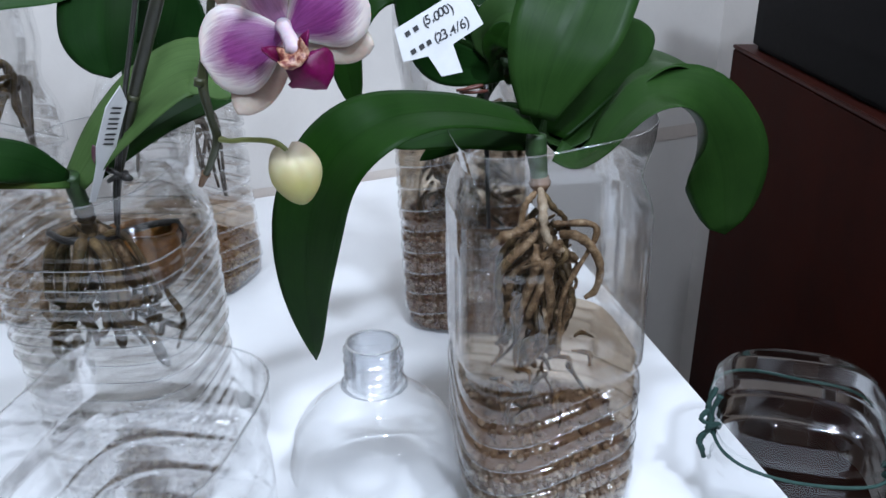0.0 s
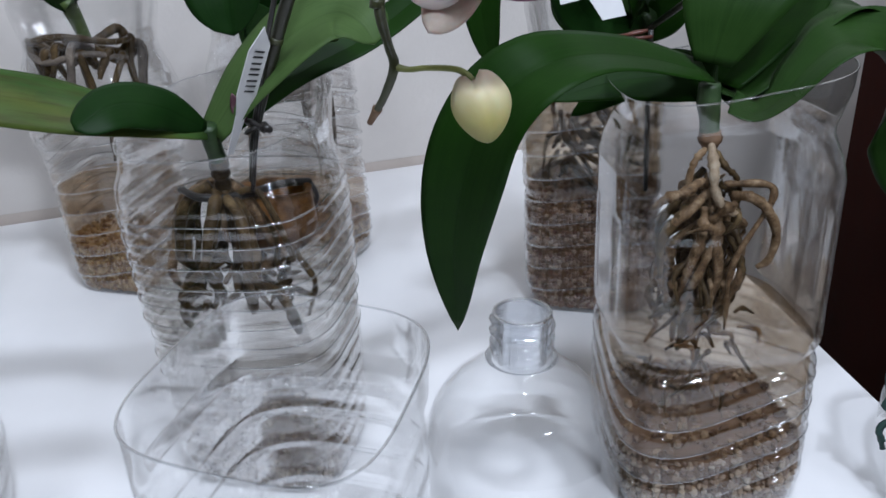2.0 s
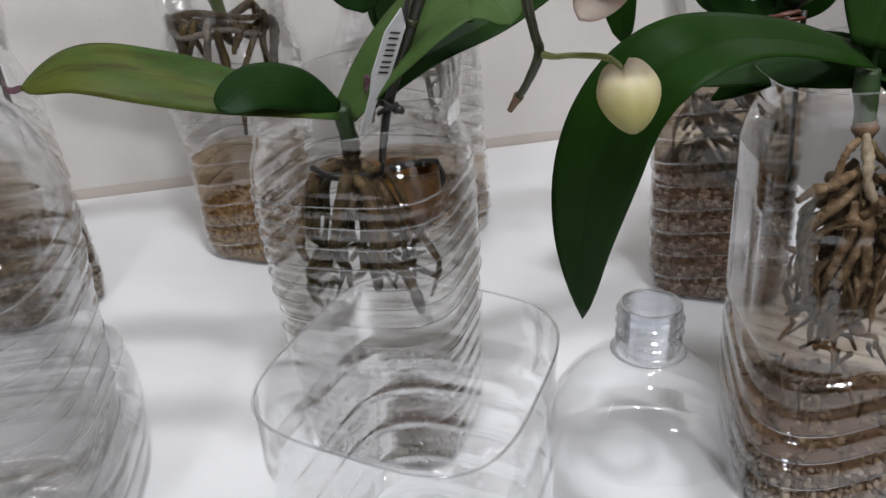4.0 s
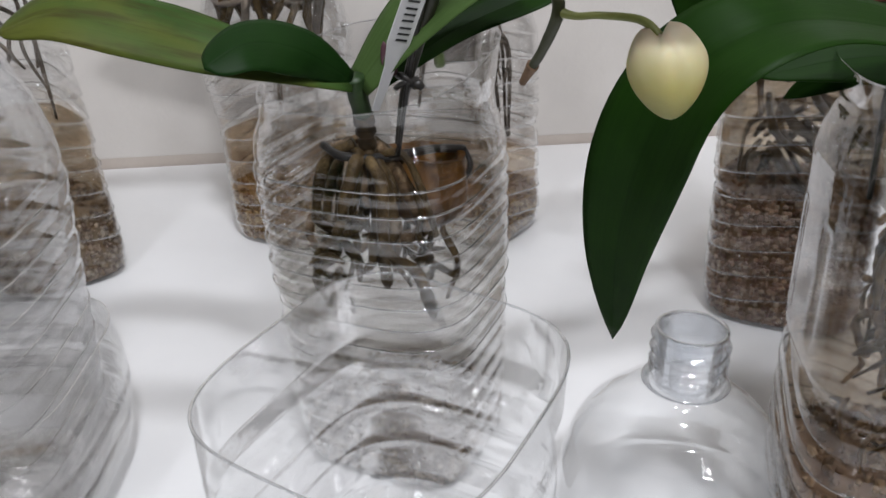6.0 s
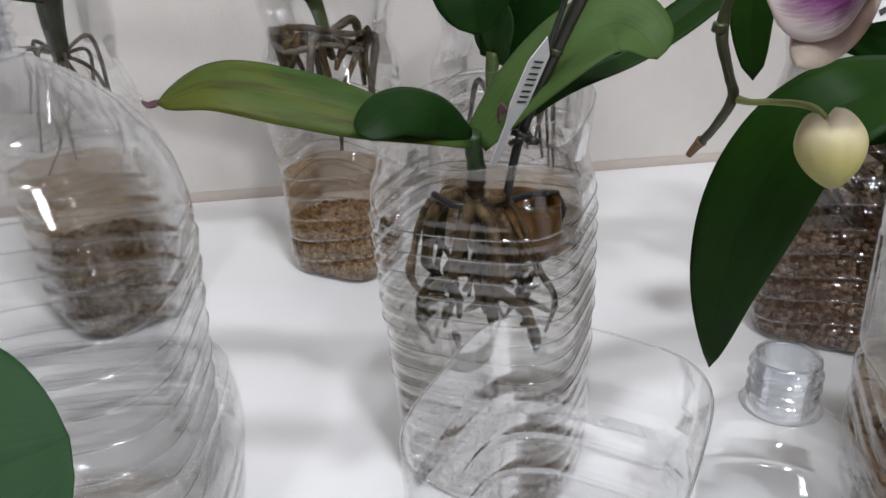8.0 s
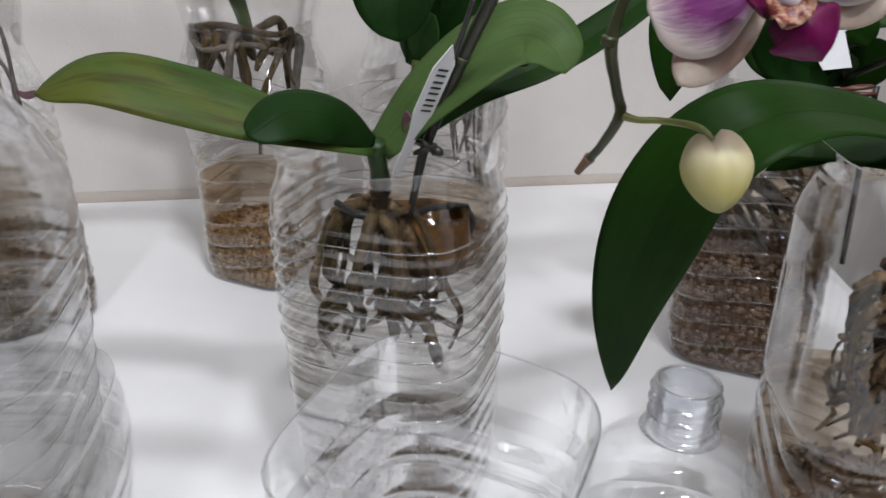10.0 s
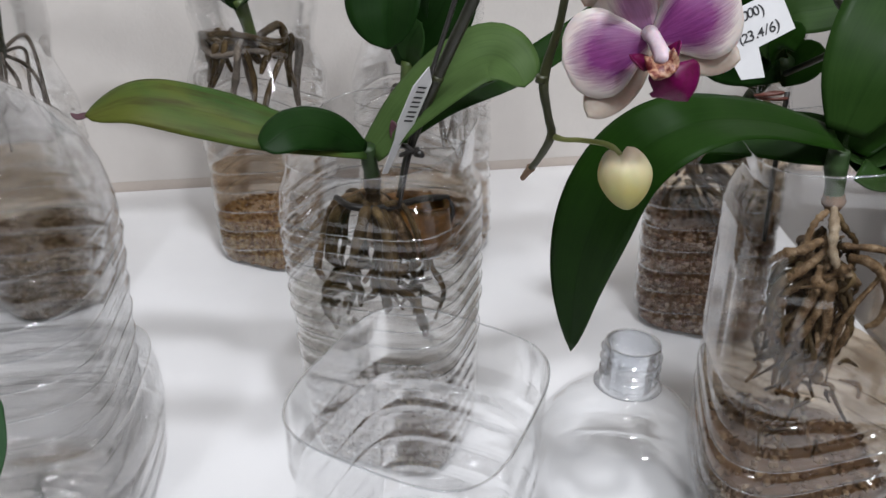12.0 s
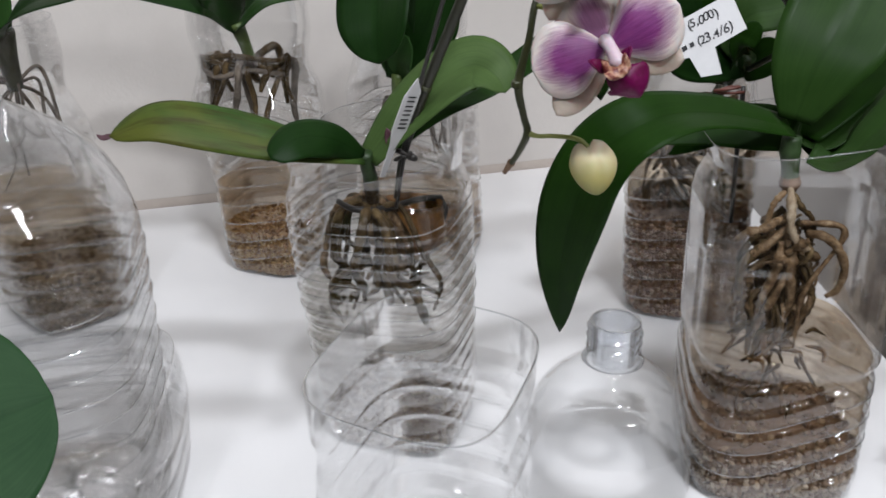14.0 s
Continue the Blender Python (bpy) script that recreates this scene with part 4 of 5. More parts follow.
# darker leaf green here stands for the shade behind the upright leaf
part("leaf", blade("leaf", [(0.0985, 0.400, 0.2045), (0.1205, 0.425, 0.2249), (0.1393, 0.450, 0.2422), (0.1487, 0.470, 0.2552)],
                   0.042, [(0.0, -0.5, 0.9), (0.0, -0.4, 0.9)], LEAF_A, 0.16, shape=(0.4, 0.6, 0.6)), orchid_a)
part("leaf", blade("leaf", [(0.0929, 0.392, 0.2075), (0.0731, 0.398, 0.2085), (0.0481, 0.402, 0.2050), (0.0180, 0.400, 0.1965)], 0.028, [(0.0, -0.7, 0.6)], LEAF_A, 0.10, shape=(0.75, 0.3, 0.1)), orchid_a)
# two dark blades added for the black gap and shaded underside by the crown
part("leaf", blade("leaf", [(0.097, 0.396, 0.200), (0.112, 0.412, 0.205), (0.130, 0.428, 0.207), (0.148, 0.445, 0.200)], 0.036, [(0.1, -0.75, 0.5)], LEAF_A, 0.12, shape=(0.6, 0.5, 0.7)), orchid_a)
part("leaf", blade("leaf", [(0.0900, 0.396, 0.2075), (0.0790, 0.410, 0.2085), (0.0640, 0.416, 0.2045), (0.0470, 0.417, 0.1960), (0.0300, 0.416, 0.1850)], 0.020, [(0.1, -0.9, 0.35), (-0.2, -0.9, 0.3)], LEAF_A, 0.14, shape=(0.5, 0.4, 0.3)), orchid_a)
part("stem", tube("stem", [(0.0925, 0.388, 0.183), (0.0915, 0.387, 0.192), (0.0900, 0.386, 0.200), (0.0897, 0.386, 0.208)], [0.0046, 0.0048, 0.0056, 0.0050], STEM_CROWN, 16, 12, 0.04), orchid_a)
part("stem_base", tube("stem_base", [(0.0935, 0.389, 0.177), (0.093, 0.388, 0.181), (0.0925, 0.388, 0.1855)], [0.0030, 0.0058, 0.0050], STEM_DRY, 10, 12, 0.15), orchid_a)
rng = random.Random(4)
for r in range(64):
    a = rng.uniform(0, TAU)
    g = rng.uniform(0.003, 0.022)
    cx, cy = 0.0965, 0.388
    top = np.array((cx + rng.uniform(-0.006, 0.006), cy + rng.uniform(-0.008, 0.006), rng.uniform(0.110, 0.166)))
    low = np.array((cx - 0.003 + g * math.cos(a), cy + g * math.sin(a), max(0.078, top[2] - rng.uniform(0.02, 0.075))))
    knee = np.array((cx + (g + rng.uniform(-0.006, 0.008)) * math.cos(a + 0.5), cy + g * math.sin(a + 0.5), top[2] - rng.uniform(0.002, 0.022)))
    bend = (knee + low) / 2 + np.array((rng.uniform(-0.008, 0.008), rng.uniform(-0.008, 0.008), rng.uniform(-0.006, 0.006)))
    rad = rng.uniform(0.0009, 0.0023)
    part("root", tube("root", [top, knee, bend, low], [rad, rad * 1.3, rad * 0.85, rad * 1.15, rad * 0.5], ROOT_TAN if r % 3 else ROOT_OLIVE, 26, 7, 0.30, r), orchid_a)
for r in range(26):
    p = np.array((0.094 + rng.uniform(-0.030, 0.026), 0.388 + rng.uniform(-0.026, 0.026), rng.uniform(0.052, 0.092)))
    q = p + np.array((rng.uniform(-0.014, 0.014), rng.uniform(-0.012, 0.012), rng.uniform(-0.022, 0.0)))
    part("root", tube("root", [p, (p + q) / 2 + (rng.uniform(-0.005, 0.005), 0.0, 0.003), q], [0.0008, 0.0014, 0.0007], ROOT_TAN if r % 2 else ROOT_OLIVE, 14, 6, 0.25, 300 + r), orchid_a)
for r in range(26):
    p = np.array((0.094 + rng.uniform(-0.020, 0.016), 0.385 + rng.uniform(-0.016, 0.014), rng.uniform(0.084, 0.160)))
    d = np.array((rng.uniform(-0.007, 0.007), rng.uniform(-0.005, 0.005), rng.uniform(-0.006, 0.006)))
    k = rng.uniform(0.5, 1.0)
    part("bark_chip", tube("bark_chip", [p - d, p + (0.001, 0, 0.001), p + d], [0.0020 * k, 0.0040 * k, 0.0016 * k], ROOT_TAN if r % 3 else ROOT_OLIVE, 10, 6, 0.4, 70 + r), orchid_a)
part("root", tube("root", [(0.104, 0.378, 0.157), (0.111, 0.374, 0.158), (0.119, 0.374, 0.152), (0.1250, 0.375, 0.140), (0.1235, 0.375, 0.127), (0.118, 0.375, 0.122)], [0.0022, 0.0026, 0.0024, 0.0021, 0.0018, 0.0012], ROOT_TAN, 34, 9, 0.16), orchid_a)
for pts, rad, mt in (([(0.0925, 0.385, 0.182), (0.0940, 0.379, 0.171), (0.0950, 0.375, 0.160), (0.1000, 0.372, 0.152), (0.1070, 0.373, 0.150)], 0.0027, ROOT_PALE),
                     ([(0.0915, 0.377, 0.152), (0.0905, 0.373, 0.138), (0.0865, 0.372, 0.124), (0.0835, 0.373, 0.110)], 0.0030, ROOT_TAN),
                     ([(0.0945, 0.384, 0.178), (0.1000, 0.382, 0.170), (0.1060, 0.384, 0.164), (0.1110, 0.388, 0.152)], 0.0019, ROOT_OLIVE),
                     ([(0.0905, 0.384, 0.178), (0.0850, 0.380, 0.172), (0.0835, 0.380, 0.160), (0.0870, 0.378, 0.148)], 0.0020, ROOT_TAN),
                     ([(0.0985, 0.376, 0.150), (0.0975, 0.372, 0.136), (0.0995, 0.371, 0.122), (0.0985, 0.373, 0.106)], 0.0030, ROOT_TAN),
                     ([(0.090, 0.380, 0.164), (0.081, 0.374, 0.160), (0.073, 0.373, 0.1575), (0.0675, 0.376, 0.151)], 0.0028, ROOT_TAN),
                     ([(0.088, 0.380, 0.153), (0.079, 0.373, 0.147), (0.072, 0.373, 0.135), (0.0735, 0.375, 0.116)], 0.0030, ROOT_OLIVE)):
    part("root", tube("root", pts, [rad * 0.6, rad * 1.0, rad * 0.75, rad * 0.95, rad * 0.7, rad * 0.45], mt, 26, 9, 0.26, rad), orchid_a)
part("root", tube("root", [(0.094, 0.382, 0.158), (0.084, 0.374, 0.151), (0.076, 0.372, 0.144), (0.072, 0.374, 0.137)], [0.0022, 0.0025, 0.0020, 0.0012], ROOT_TAN, 24, 9, 0.25), orchid_a)

# ---------------------------------------------------------------- orchid in the swirled bottle
orchid_b = thing("orchid", (-0.134, 0.36, 0.18), "orchid with a yellowing leaf, dark flower spike and dark roots", "orchid", "orchids")
part("leaf", blade("leaf", [(-0.1364, 0.357, 0.1942), (-0.1672, 0.325, 0.2094), (-0.1993, 0.315, 0.2183), (-0.2270, 0.304, 0.2240), (-0.2500, 0.297, 0.2168)],
                   0.0275, [(0.1, -0.65, 0.75), (0.0, -0.65, 0.75), (-0.1, -0.7, 0.7)], LEAF_YELLOW, 0.08, shape=(0.45, 0.55, 0.55), curl=0.12, count=30), orchid_b, "yellow-green leaf with brown streaks")
part("leaf_tip", blade("leaf_tip", [(-0.2490, 0.2972, 0.2172), (-0.2530, 0.296, 0.2163), (-0.2560, 0.2955, 0.2182)], 0.0032, [(0, -0.8, 0.5)], SCRAP, 0.2, 0.0006, (0.8, 0.2, 0.2), 8, 4), orchid_b, "withered dark leaf tip")
part("leaf", blade("leaf", [(-0.1357, 0.356, 0.1945), (-0.1459, 0.335, 0.2093), (-0.1560, 0.315, 0.2150), (-0.1655, 0.300, 0.2090)],
                   0.0225, [(0.10, -0.85, 0.5), (0.0, -0.85, 0.5), (-0.1, -0.9, 0.4)], LEAF_D, -0.02, shape=(0.30, 0.55, 0.95), curl=0.10, count=26), orchid_b)
part("leaf", blade("leaf", [(-0.1337, 0.36, 0.1915), (-0.1162, 0.365, 0.2137), (-0.0955, 0.372, 0.2330), (-0.0795, 0.38, 0.2410), (-0.0665, 0.376, 0.2370), (-0.0600, 0.372, 0.2285)],
                   0.036, [(-0.35, -0.85, 0.4), (-0.4, -0.8, 0.5), (-0.3, -0.75, 0.65), (0.2, -0.7, 0.75), (0.6, -0.7, 0.4)], LEAF_C, 0.14, shape=(0.42, 0.46, 0.75), count=34), orchid_b)
part("leaf", blade("leaf", [(-0.1300, 0.372, 0.190), (-0.1044, 0.40, 0.2085), (-0.0744, 0.42, 0.2222), (-0.0500, 0.43, 0.2385), (-0.0250, 0.44, 0.2600), (-0.0110, 0.45, 0.2765)],
                   0.018, [(0.2, -0.6, 0.75), (0.2, -0.6, 0.75)], LEAF_A, 0.14, shape=(0.45, 0.5, 0.5), count=30), orchid_b)
part("stem", tube("stem", [(-0.1352, 0.365, 0.178), (-0.1354, 0.361, 0.187), (-0.1355, 0.358, 0.195)], [0.0040, 0.0042, 0.0042], STEM_CROWN, 14, 12, 0.06), orchid_b)
part("stem_base", tube("stem_base", [(-0.1380, 0.376, 0.156), (-0.1368, 0.371, 0.168), (-0.1352, 0.365, 0.179)], [0.0036, 0.0042, 0.0040], ROOT_OLIVE, 14, 10, 0.22, 3), orchid_b, "dark brown base of the stem")
part("spike", tube("spike", [(-0.1225, 0.372, 0.1646), (-0.1156, 0.366, 0.1927), (-0.1003, 0.36, 0.2332), (-0.0835, 0.35, 0.2694), (-0.065, 0.34, 0.31)], [0.0014, 0.0022, 0.0029, 0.0029, 0.0027], SPIKE, 30, 10, 0.03), orchid_b, "dark olive flower spike")
part("spike_node", tube("spike_node", [(-0.1008, 0.3596, 0.2320), (-0.1000, 0.3590, 0.2340)], [0.0033, 0.0031], STEM_DARK, 4, 10), orchid_b)


def bowl_mesh(name, c, rx, ry, depth, mat, seed):
    """A rough half bowl with a thick lip."""
    rg = random.Random(seed)
    off = [(rg.uniform(0, 9), rg.uniform(0, 9), rg.uniform(0, 9)) for _ in range(2)]
    verts, faces, cols, rows = [], [], 30, 14
    for lay, gr in ((0, 1.0), (1, 0.86)):
        for i in range(rows + 1):
            f = i / rows
            for k in range(cols):
                a = TAU * k / cols
                r = math.cos(f * math.pi / 2) ** 0.6 * gr
                z = -depth * math.sin(f * math.pi / 2) * (1 if lay == 0 else 0.86)
                n = 1 + 0.22 * noise.noise((2.2 * math.cos(a) + off[0][0], 2.2 * math.sin(a) + off[0][1], 2 * f + off[0][2]))
                verts.append((c[0] + rx * r * n * math.cos(a), c[1] + ry * r * n * math.sin(a), c[2] + z))
    m = (rows + 1) * cols
    for lay in (0, 1):
        for i in range(rows):
            for k in range(cols):
                a, b = lay * m + i * cols + k, lay * m + i * cols + (k + 1) % cols
                faces.append((a, b, b + cols, a + cols))
    for k in range(cols):
        faces.append((k, (k + 1) % cols, m + (k + 1) % cols, m + k))
    return mesh_of(name, verts, faces, mat)


part("bark_bowl", bowl_mesh("bark_bowl", (-0.1190, 0.398, 0.1525), 0.0205, 0.0150, 0.036, AMBER, 5), orchid_b, "amber soaked bark bowl with a dark lip")
rng = random.Random(9)
for r in range(25):
    a = TAU * (r * 0.382 % 1.0) + rng.uniform(-0.3, 0.3)
    g = rng.uniform(0.010, 0.040)
    hub = np.array((-0.1400, 0.377, 0.160))
    top = hub + np.array((0.005 * math.cos(a), 0.005 * math.sin(a), rng.uniform(-0.004, 0.003)))
    rise = rng.uniform(-0.016, -0.002)
    over = hub + np.array((g * 0.6 * math.cos(a) + rng.uniform(-0.004, 0.004), g * 0.6 * math.sin(a) + 0.004, rise))
    knee = np.array((-0.139 + g * math.cos(a), 0.384 + 0.95 * g * math.sin(a), 0.143 + rise * 0.6 - rng.uniform(0.0, 0.016)))
    turn = a + rng.uniform(-0.7, 0.7)
    low = np.array((-0.138 + g * 0.92 * math.cos(turn), 0.384 + g * 0.92 * math.sin(turn), max(rng.uniform(0.076, 0.100), knee[2] - rng.uniform(0.014, 0.062))))
    wig = [np.array((rng.uniform(-0.007, 0.007), rng.uniform(-0.006, 0.006), rng.uniform(-0.003, 0.003))) for _ in range(2)]
    rad = rng.uniform(0.0014, 0.0028)
    part("root", tube("root", [top, over, knee, (knee * 2 + low) / 3 + wig[0], (knee + low * 2) / 3 + wig[1], low], [rad, rad * 1.2, rad * 0.9, rad * 1.15, rad * 0.5], ROOT_TAN if r % 6 == 3 else ROOT_OLIVE, 28, 8, 0.18, r), orchid_b)
for r in range(12):
    a = rng.uniform(0, TAU)
    p = np.array((-0.138 + 0.026 * math.cos(a), 0.384 + 0.026 * math.sin(a), rng.uniform(0.084, 0.112)))
    q = p + np.array((rng.uniform(-0.02, 0.02), rng.uniform(-0.006, 0.006), rng.uniform(-0.012, 0.004)))
    part("root", tube("root", [p, (p + q) / 2 + (0.0, 0.0, rng.uniform(-0.005, 0.005)), q], [0.0012, 0.0021, 0.0010], ROOT_OLIVE, 16, 7, 0.2, 60 + r), orchid_b)

stake = thing("stake", (-0.1156, 0.366, 0.165), "thin black support rod tied to the flower spike", "stake")
part("rod", tube("rod", [(-0.1216, 0.369, 0.160), (-0.1146, 0.364, 0.1927), (-0.1048, 0.357, 0.2286), (-0.0955, 0.350, 0.2558), (-0.079, 0.338, 0.305)], [0.0011, 0.0012, 0.0012], WIRE_DARK, 24, 8), stake)
part("tie", tube("tie", [(-0.1195, 0.3635, 0.1905), (-0.1150, 0.3600, 0.1935), (-0.1110, 0.3640, 0.1945), (-0.1140, 0.3690, 0.1930), (-0.1190, 0.3650, 0.1950), (-0.1150, 0.3600, 0.1965), (-0.1105, 0.3625, 0.1915)], [0.0012, 0.0014, 0.0012], WIRE_DARK, 30, 7), stake)
part("knot", tube("knot", [(-0.1108, 0.3610, 0.1925), (-0.1085, 0.3590, 0.1940), (-0.1070, 0.3600, 0.1925)], [0.0014, 0.0022, 0.0014], WIRE_DARK, 10, 8), stake)
ring_w = thing("wire_hook", (-0.115, 0.40, 0.15), "black wire hook lying across the bottle over the roots", "wire")
part("arm", tube("arm", [(-0.158, 0.372, 0.160), (-0.146, 0.366, 0.158), (-0.130, 0.376, 0.156), (-0.115, 0.398, 0.1545), (-0.104, 0.409, 0.152)], [0.0018, 0.0022, 0.0020], WIRE_DARK, 26, 8), ring_w)
part("bend", tube("bend", [(-0.104, 0.409, 0.152), (-0.100, 0.405, 0.145), (-0.104, 0.396, 0.138), (-0.116, 0.388, 0.136)], [0.0013, 0.0014, 0.0010], WIRE_DARK, 18, 8), ring_w)


# ---------------------------------------------------------------- flowers
def petal_at(name, origin, right, up, front, ang, length, width, mat, flower, tilt=0.15, shape=(0.3, 0.55, 1.0), fold=0.0, curl=0.15, start=0.0015, wave=0.05, label=""):
    """A petal that spreads from the flower's middle at the angle ang (degrees, anticlockwise from the right)."""
    a = radians(ang)
    d = right * math.cos(a) + up * math.sin(a)
    p0 = origin + d * start - front * 0.001
    p1 = origin + d * (length * 0.5) + front * (tilt * length * 0.35)
    p2 = origin + d * length + front * (tilt * length * 0.2)
    return part(name, blade(name, [p0, p1, p2], width, [front], mat, fold, 0.0007, shape, 22, 12, curl, wave), flower, label)


def orchid_flower(origin, face, roll, size, label, joint):
    o = np.array(origin)
    front = np.array(face, float)
    front /= np.linalg.norm(front)
    right = np.cross(front, (0, 0, 1)) * -1
    right /= np.linalg.norm(right)
    up = np.cross(front, right)
    up *= 1 if up[2] > 0 else -1
    a = radians(roll)
    right, up = right * math.cos(a) + up * math.sin(a), up * math.cos(a) - right * math.sin(a)
    fl = thing("orchid_flower", tuple(o), label, "flower", "orchid flowers")
    s = size
    petal_at("sepal", o - front * 0.0025, right, up, front, 126, 0.029 * s, 0.024 * s, SEPAL_TOP, fl, 0.10, (0.4, 0.55, 0.9), curl=0.2, label="pale upper sepal with purple veins")
    petal_at("sepal", o - front * 0.003, right, up, front, 240, 0.031 * s, 0.0155 * s, SEPAL, fl, -0.05, (0.4, 0.55, 0.6), curl=0.2, label="cream lower sepal")
    petal_at("sepal", o - front * 0.003, right, up, front, -4, 0.028 * s, 0.015 * s, SEPAL, fl, -0.05, (0.4, 0.55, 0.6), curl=0.2, label="cream lower sepal")
    petal_at("petal", o, right, up, front, 202, 0.0285 * s, 0.0285 * s, PETAL, fl, 0.18, (0.22, 0.58, 1.0), curl=0.22, wave=0.09)
    petal_at("petal", o, right, up, front, 36, 0.0285 * s, 0.0285 * s, PETAL, fl, 0.18, (0.22, 0.58, 1.0), curl=0.22, wave=0.09)
    back = o - front * 0.004
    knee = np.array(joint) * 0.55 + back * 0.45 + np.array((0.0, 0.004, 0.003))
    part("pedicel", tube("pedicel", [np.array(joint), knee, back], [0.0011, 0.0010, 0.0014], BUD_STEM, 16, 8), fl, "pale green flower stalk")
    col = tube("column", [o - front * 0.001 - right * 0.001 + up * 0.002 * s, o + front * 0.0035 + up * 0.001 * s, o + front * 0.0065 - up * 0.002 * s + right * 0.0022 * s, o + front * 0.0085 - up * 0.0052 * s + right * 0.0042 * s, o + front * 0.0085 - up * 0.0068 * s + right * 0.0048 * s],
               [0.0026 * s, 0.0023 * s, 0.0024 * s, 0.0030 * s, 0.0016 * s], COLUMN, 20, 12, 0.05, 2)
    part("column", col, fl, "white elongated column")
    b = radians(24)
    up0, right0 = up, right
    right, up = right * math.cos(b) + up * math.sin(b), up * math.cos(b) - right * math.sin(b)
    lip = part("lip", blade("lip", [o + front * 0.005 - up * 0.0075 * s, o + front * 0.0095 - up * 0.011 * s + right * 0.0025 * s, o + front * 0.0085 - up * 0.016 * s + right * 0.0045 * s, o + front * 0.004 - up * 0.0208 * s + right * 0.006 * s],
                            0.0170 * s, [front + up * 0.5, front, front - up * 0.2], LIP, -0.22, 0.0009, (0.55, 0.55, 1.0), 20, 12, 0.3, 0.12), fl, "crimson magenta lip")
    part("throat", blade("throat", [o + front * 0.006 - up * 0.0055 * s, o + front * 0.0105 - up * 0.0085 * s + right * 0.001 * s, o + front * 0.011 - up * 0.0120 * s + right * 0.002 * s], 0.0100 * s, [front + up * 0.6, front], SPECKLE, 0.35, 0.0012, (0.7, 0.5, 0.9), 14, 10, 0.1, 0.5), lip, "speckled cream throat")
    for sgn in (-1, 1):
        part("lobe", blade("lobe", [o + front * 0.003 - up * 0.006 * s + right * 0.002 * sgn, o + front * 0.007 - up * 0.0055 * s + right * 0.0060 * s * sgn, o + front * 0.010 - up * 0.0035 * s + right * 0.0075 * s * sgn],
                           0.0068 * s, [front * 0.5 + right * sgn], LIP, 0.1, 0.0007, (0.5, 0.6, 0.7), 12, 8, 0.2), lip)
    return fl


orchid_flower((-0.0055, 0.2365, 0.2800), (0.02, -0.97, 0.20), -4, 0.965, "magenta and white orchid flower with a crimson lip", (-0.0340, 0.2675, 0.2890))
orchid_flower((-0.0141, 0.236, 0.3130), (0.05, -0.95, -0.10), 4, 0.92, "pale pink orchid flower hanging above another", (-0.0300, 0.2750, 0.3050))

branch = thing("flower_branch", (-0.036, 0.26, 0.243), "bent olive orchid flower branch with a closed bud", "flower branch")
part("stalk", tube("stalk", [(-0.020, 0.285, 0.335), (-0.0300, 0.275, 0.305), (-0.0346, 0.268, 0.2904), (-0.0363, 0.264, 0.2771), (-0.0396, 0.261, 0.26), (-0.0366, 0.256, 0.2483), (-0.0348, 0.254, 0.242), (-0.0386, 0.257, 0.2325), (-0.0420, 0.260, 0.2268)],
                     [0.0017, 0.0015, 0.0014, 0.0014, 0.0018, 0.0014, 0.0016, 0.0013, 0.0012], STEM_DARK, 60, 10, 0.04), branch)
part("dry_end", tube("dry_end", [(-0.0415, 0.2597, 0.2277), (-0.0430, 0.2610, 0.2252), (-0.0447, 0.2622, 0.2222)], [0.0017, 0.0013, 0.0010], STEM_DRY, 10, 10, 0.06), branch, "dry brown broken tip")
part("node", tube("node", [(-0.0404, 0.2603, 0.2588), (-0.0402, 0.2600, 0.2612)], [0.0022, 0.0020], STEM_DARK, 4, 10), branch)
part("bud_stem", tube("bud_stem", [(-0.0348, 0.254, 0.242), (-0.0300, 0.2528, 0.2414), (-0.0243, 0.252, 0.2420), (-0.0148, 0.251, 0.2415), (-0.0098, 0.251, 0.2372)], [0.0013, 0.0009, 0.0009, 0.0010, 0.0013], BUD_STEM, 30, 9), branch)


def bud_mesh(name, mat):
    cols, rows = 72, 34
    top, tip = np.array((-0.0107, 0.251, 0.2392)), np.array((-0.0056, 0.2505, 0.2194))
    axis = tip - top
    length = np.linalg.norm(axis)
    axis /= length
    side = np.cross(axis, (0, 1, 0))
    side /= np.linalg.norm(side)
    fr = np.cross(axis, side)
    verts, faces = [], []
    for i in range(rows + 1):
        s = i / rows
        r = 0.0095 * (max(0.0, math.sin(math.pi * (0.03 + 0.965 * s ** 0.80))) ** 0.58) * (1 - 0.06 * s)
        for k in range(cols):
            a = TAU * k / cols
            lobe = 1 + 0.05 * math.cos(3 * a + 0.6) - 0.09 * (1 - 0.5 * s) * max(0, max(math.cos(a - 1.2), math.cos(a - 2.9), math.cos(a - 5.0))) ** 40
            dip = 0.0032 * math.exp(-(s / 0.14) ** 2) * (abs(math.cos(a)) - 0.4)
            p = top + axis * (s * length - dip) + r * lobe * (math.cos(a) * side + 0.85 * math.sin(a) * fr)
            verts.append(p)
    for i in range(rows):
        for k in range(cols):
            a, b = i * cols + k, i * cols + (k + 1) % cols
            faces.append((a, b, b + cols, a + cols))
    faces.append(tuple(range(cols))[::-1])
    faces.append(tuple(rows * cols + k for k in range(cols)))
    return mesh_of(name, verts, faces, mat)


part("bud", bud_mesh("bud", BUD), branch, "cream and yellow-green closed bud")

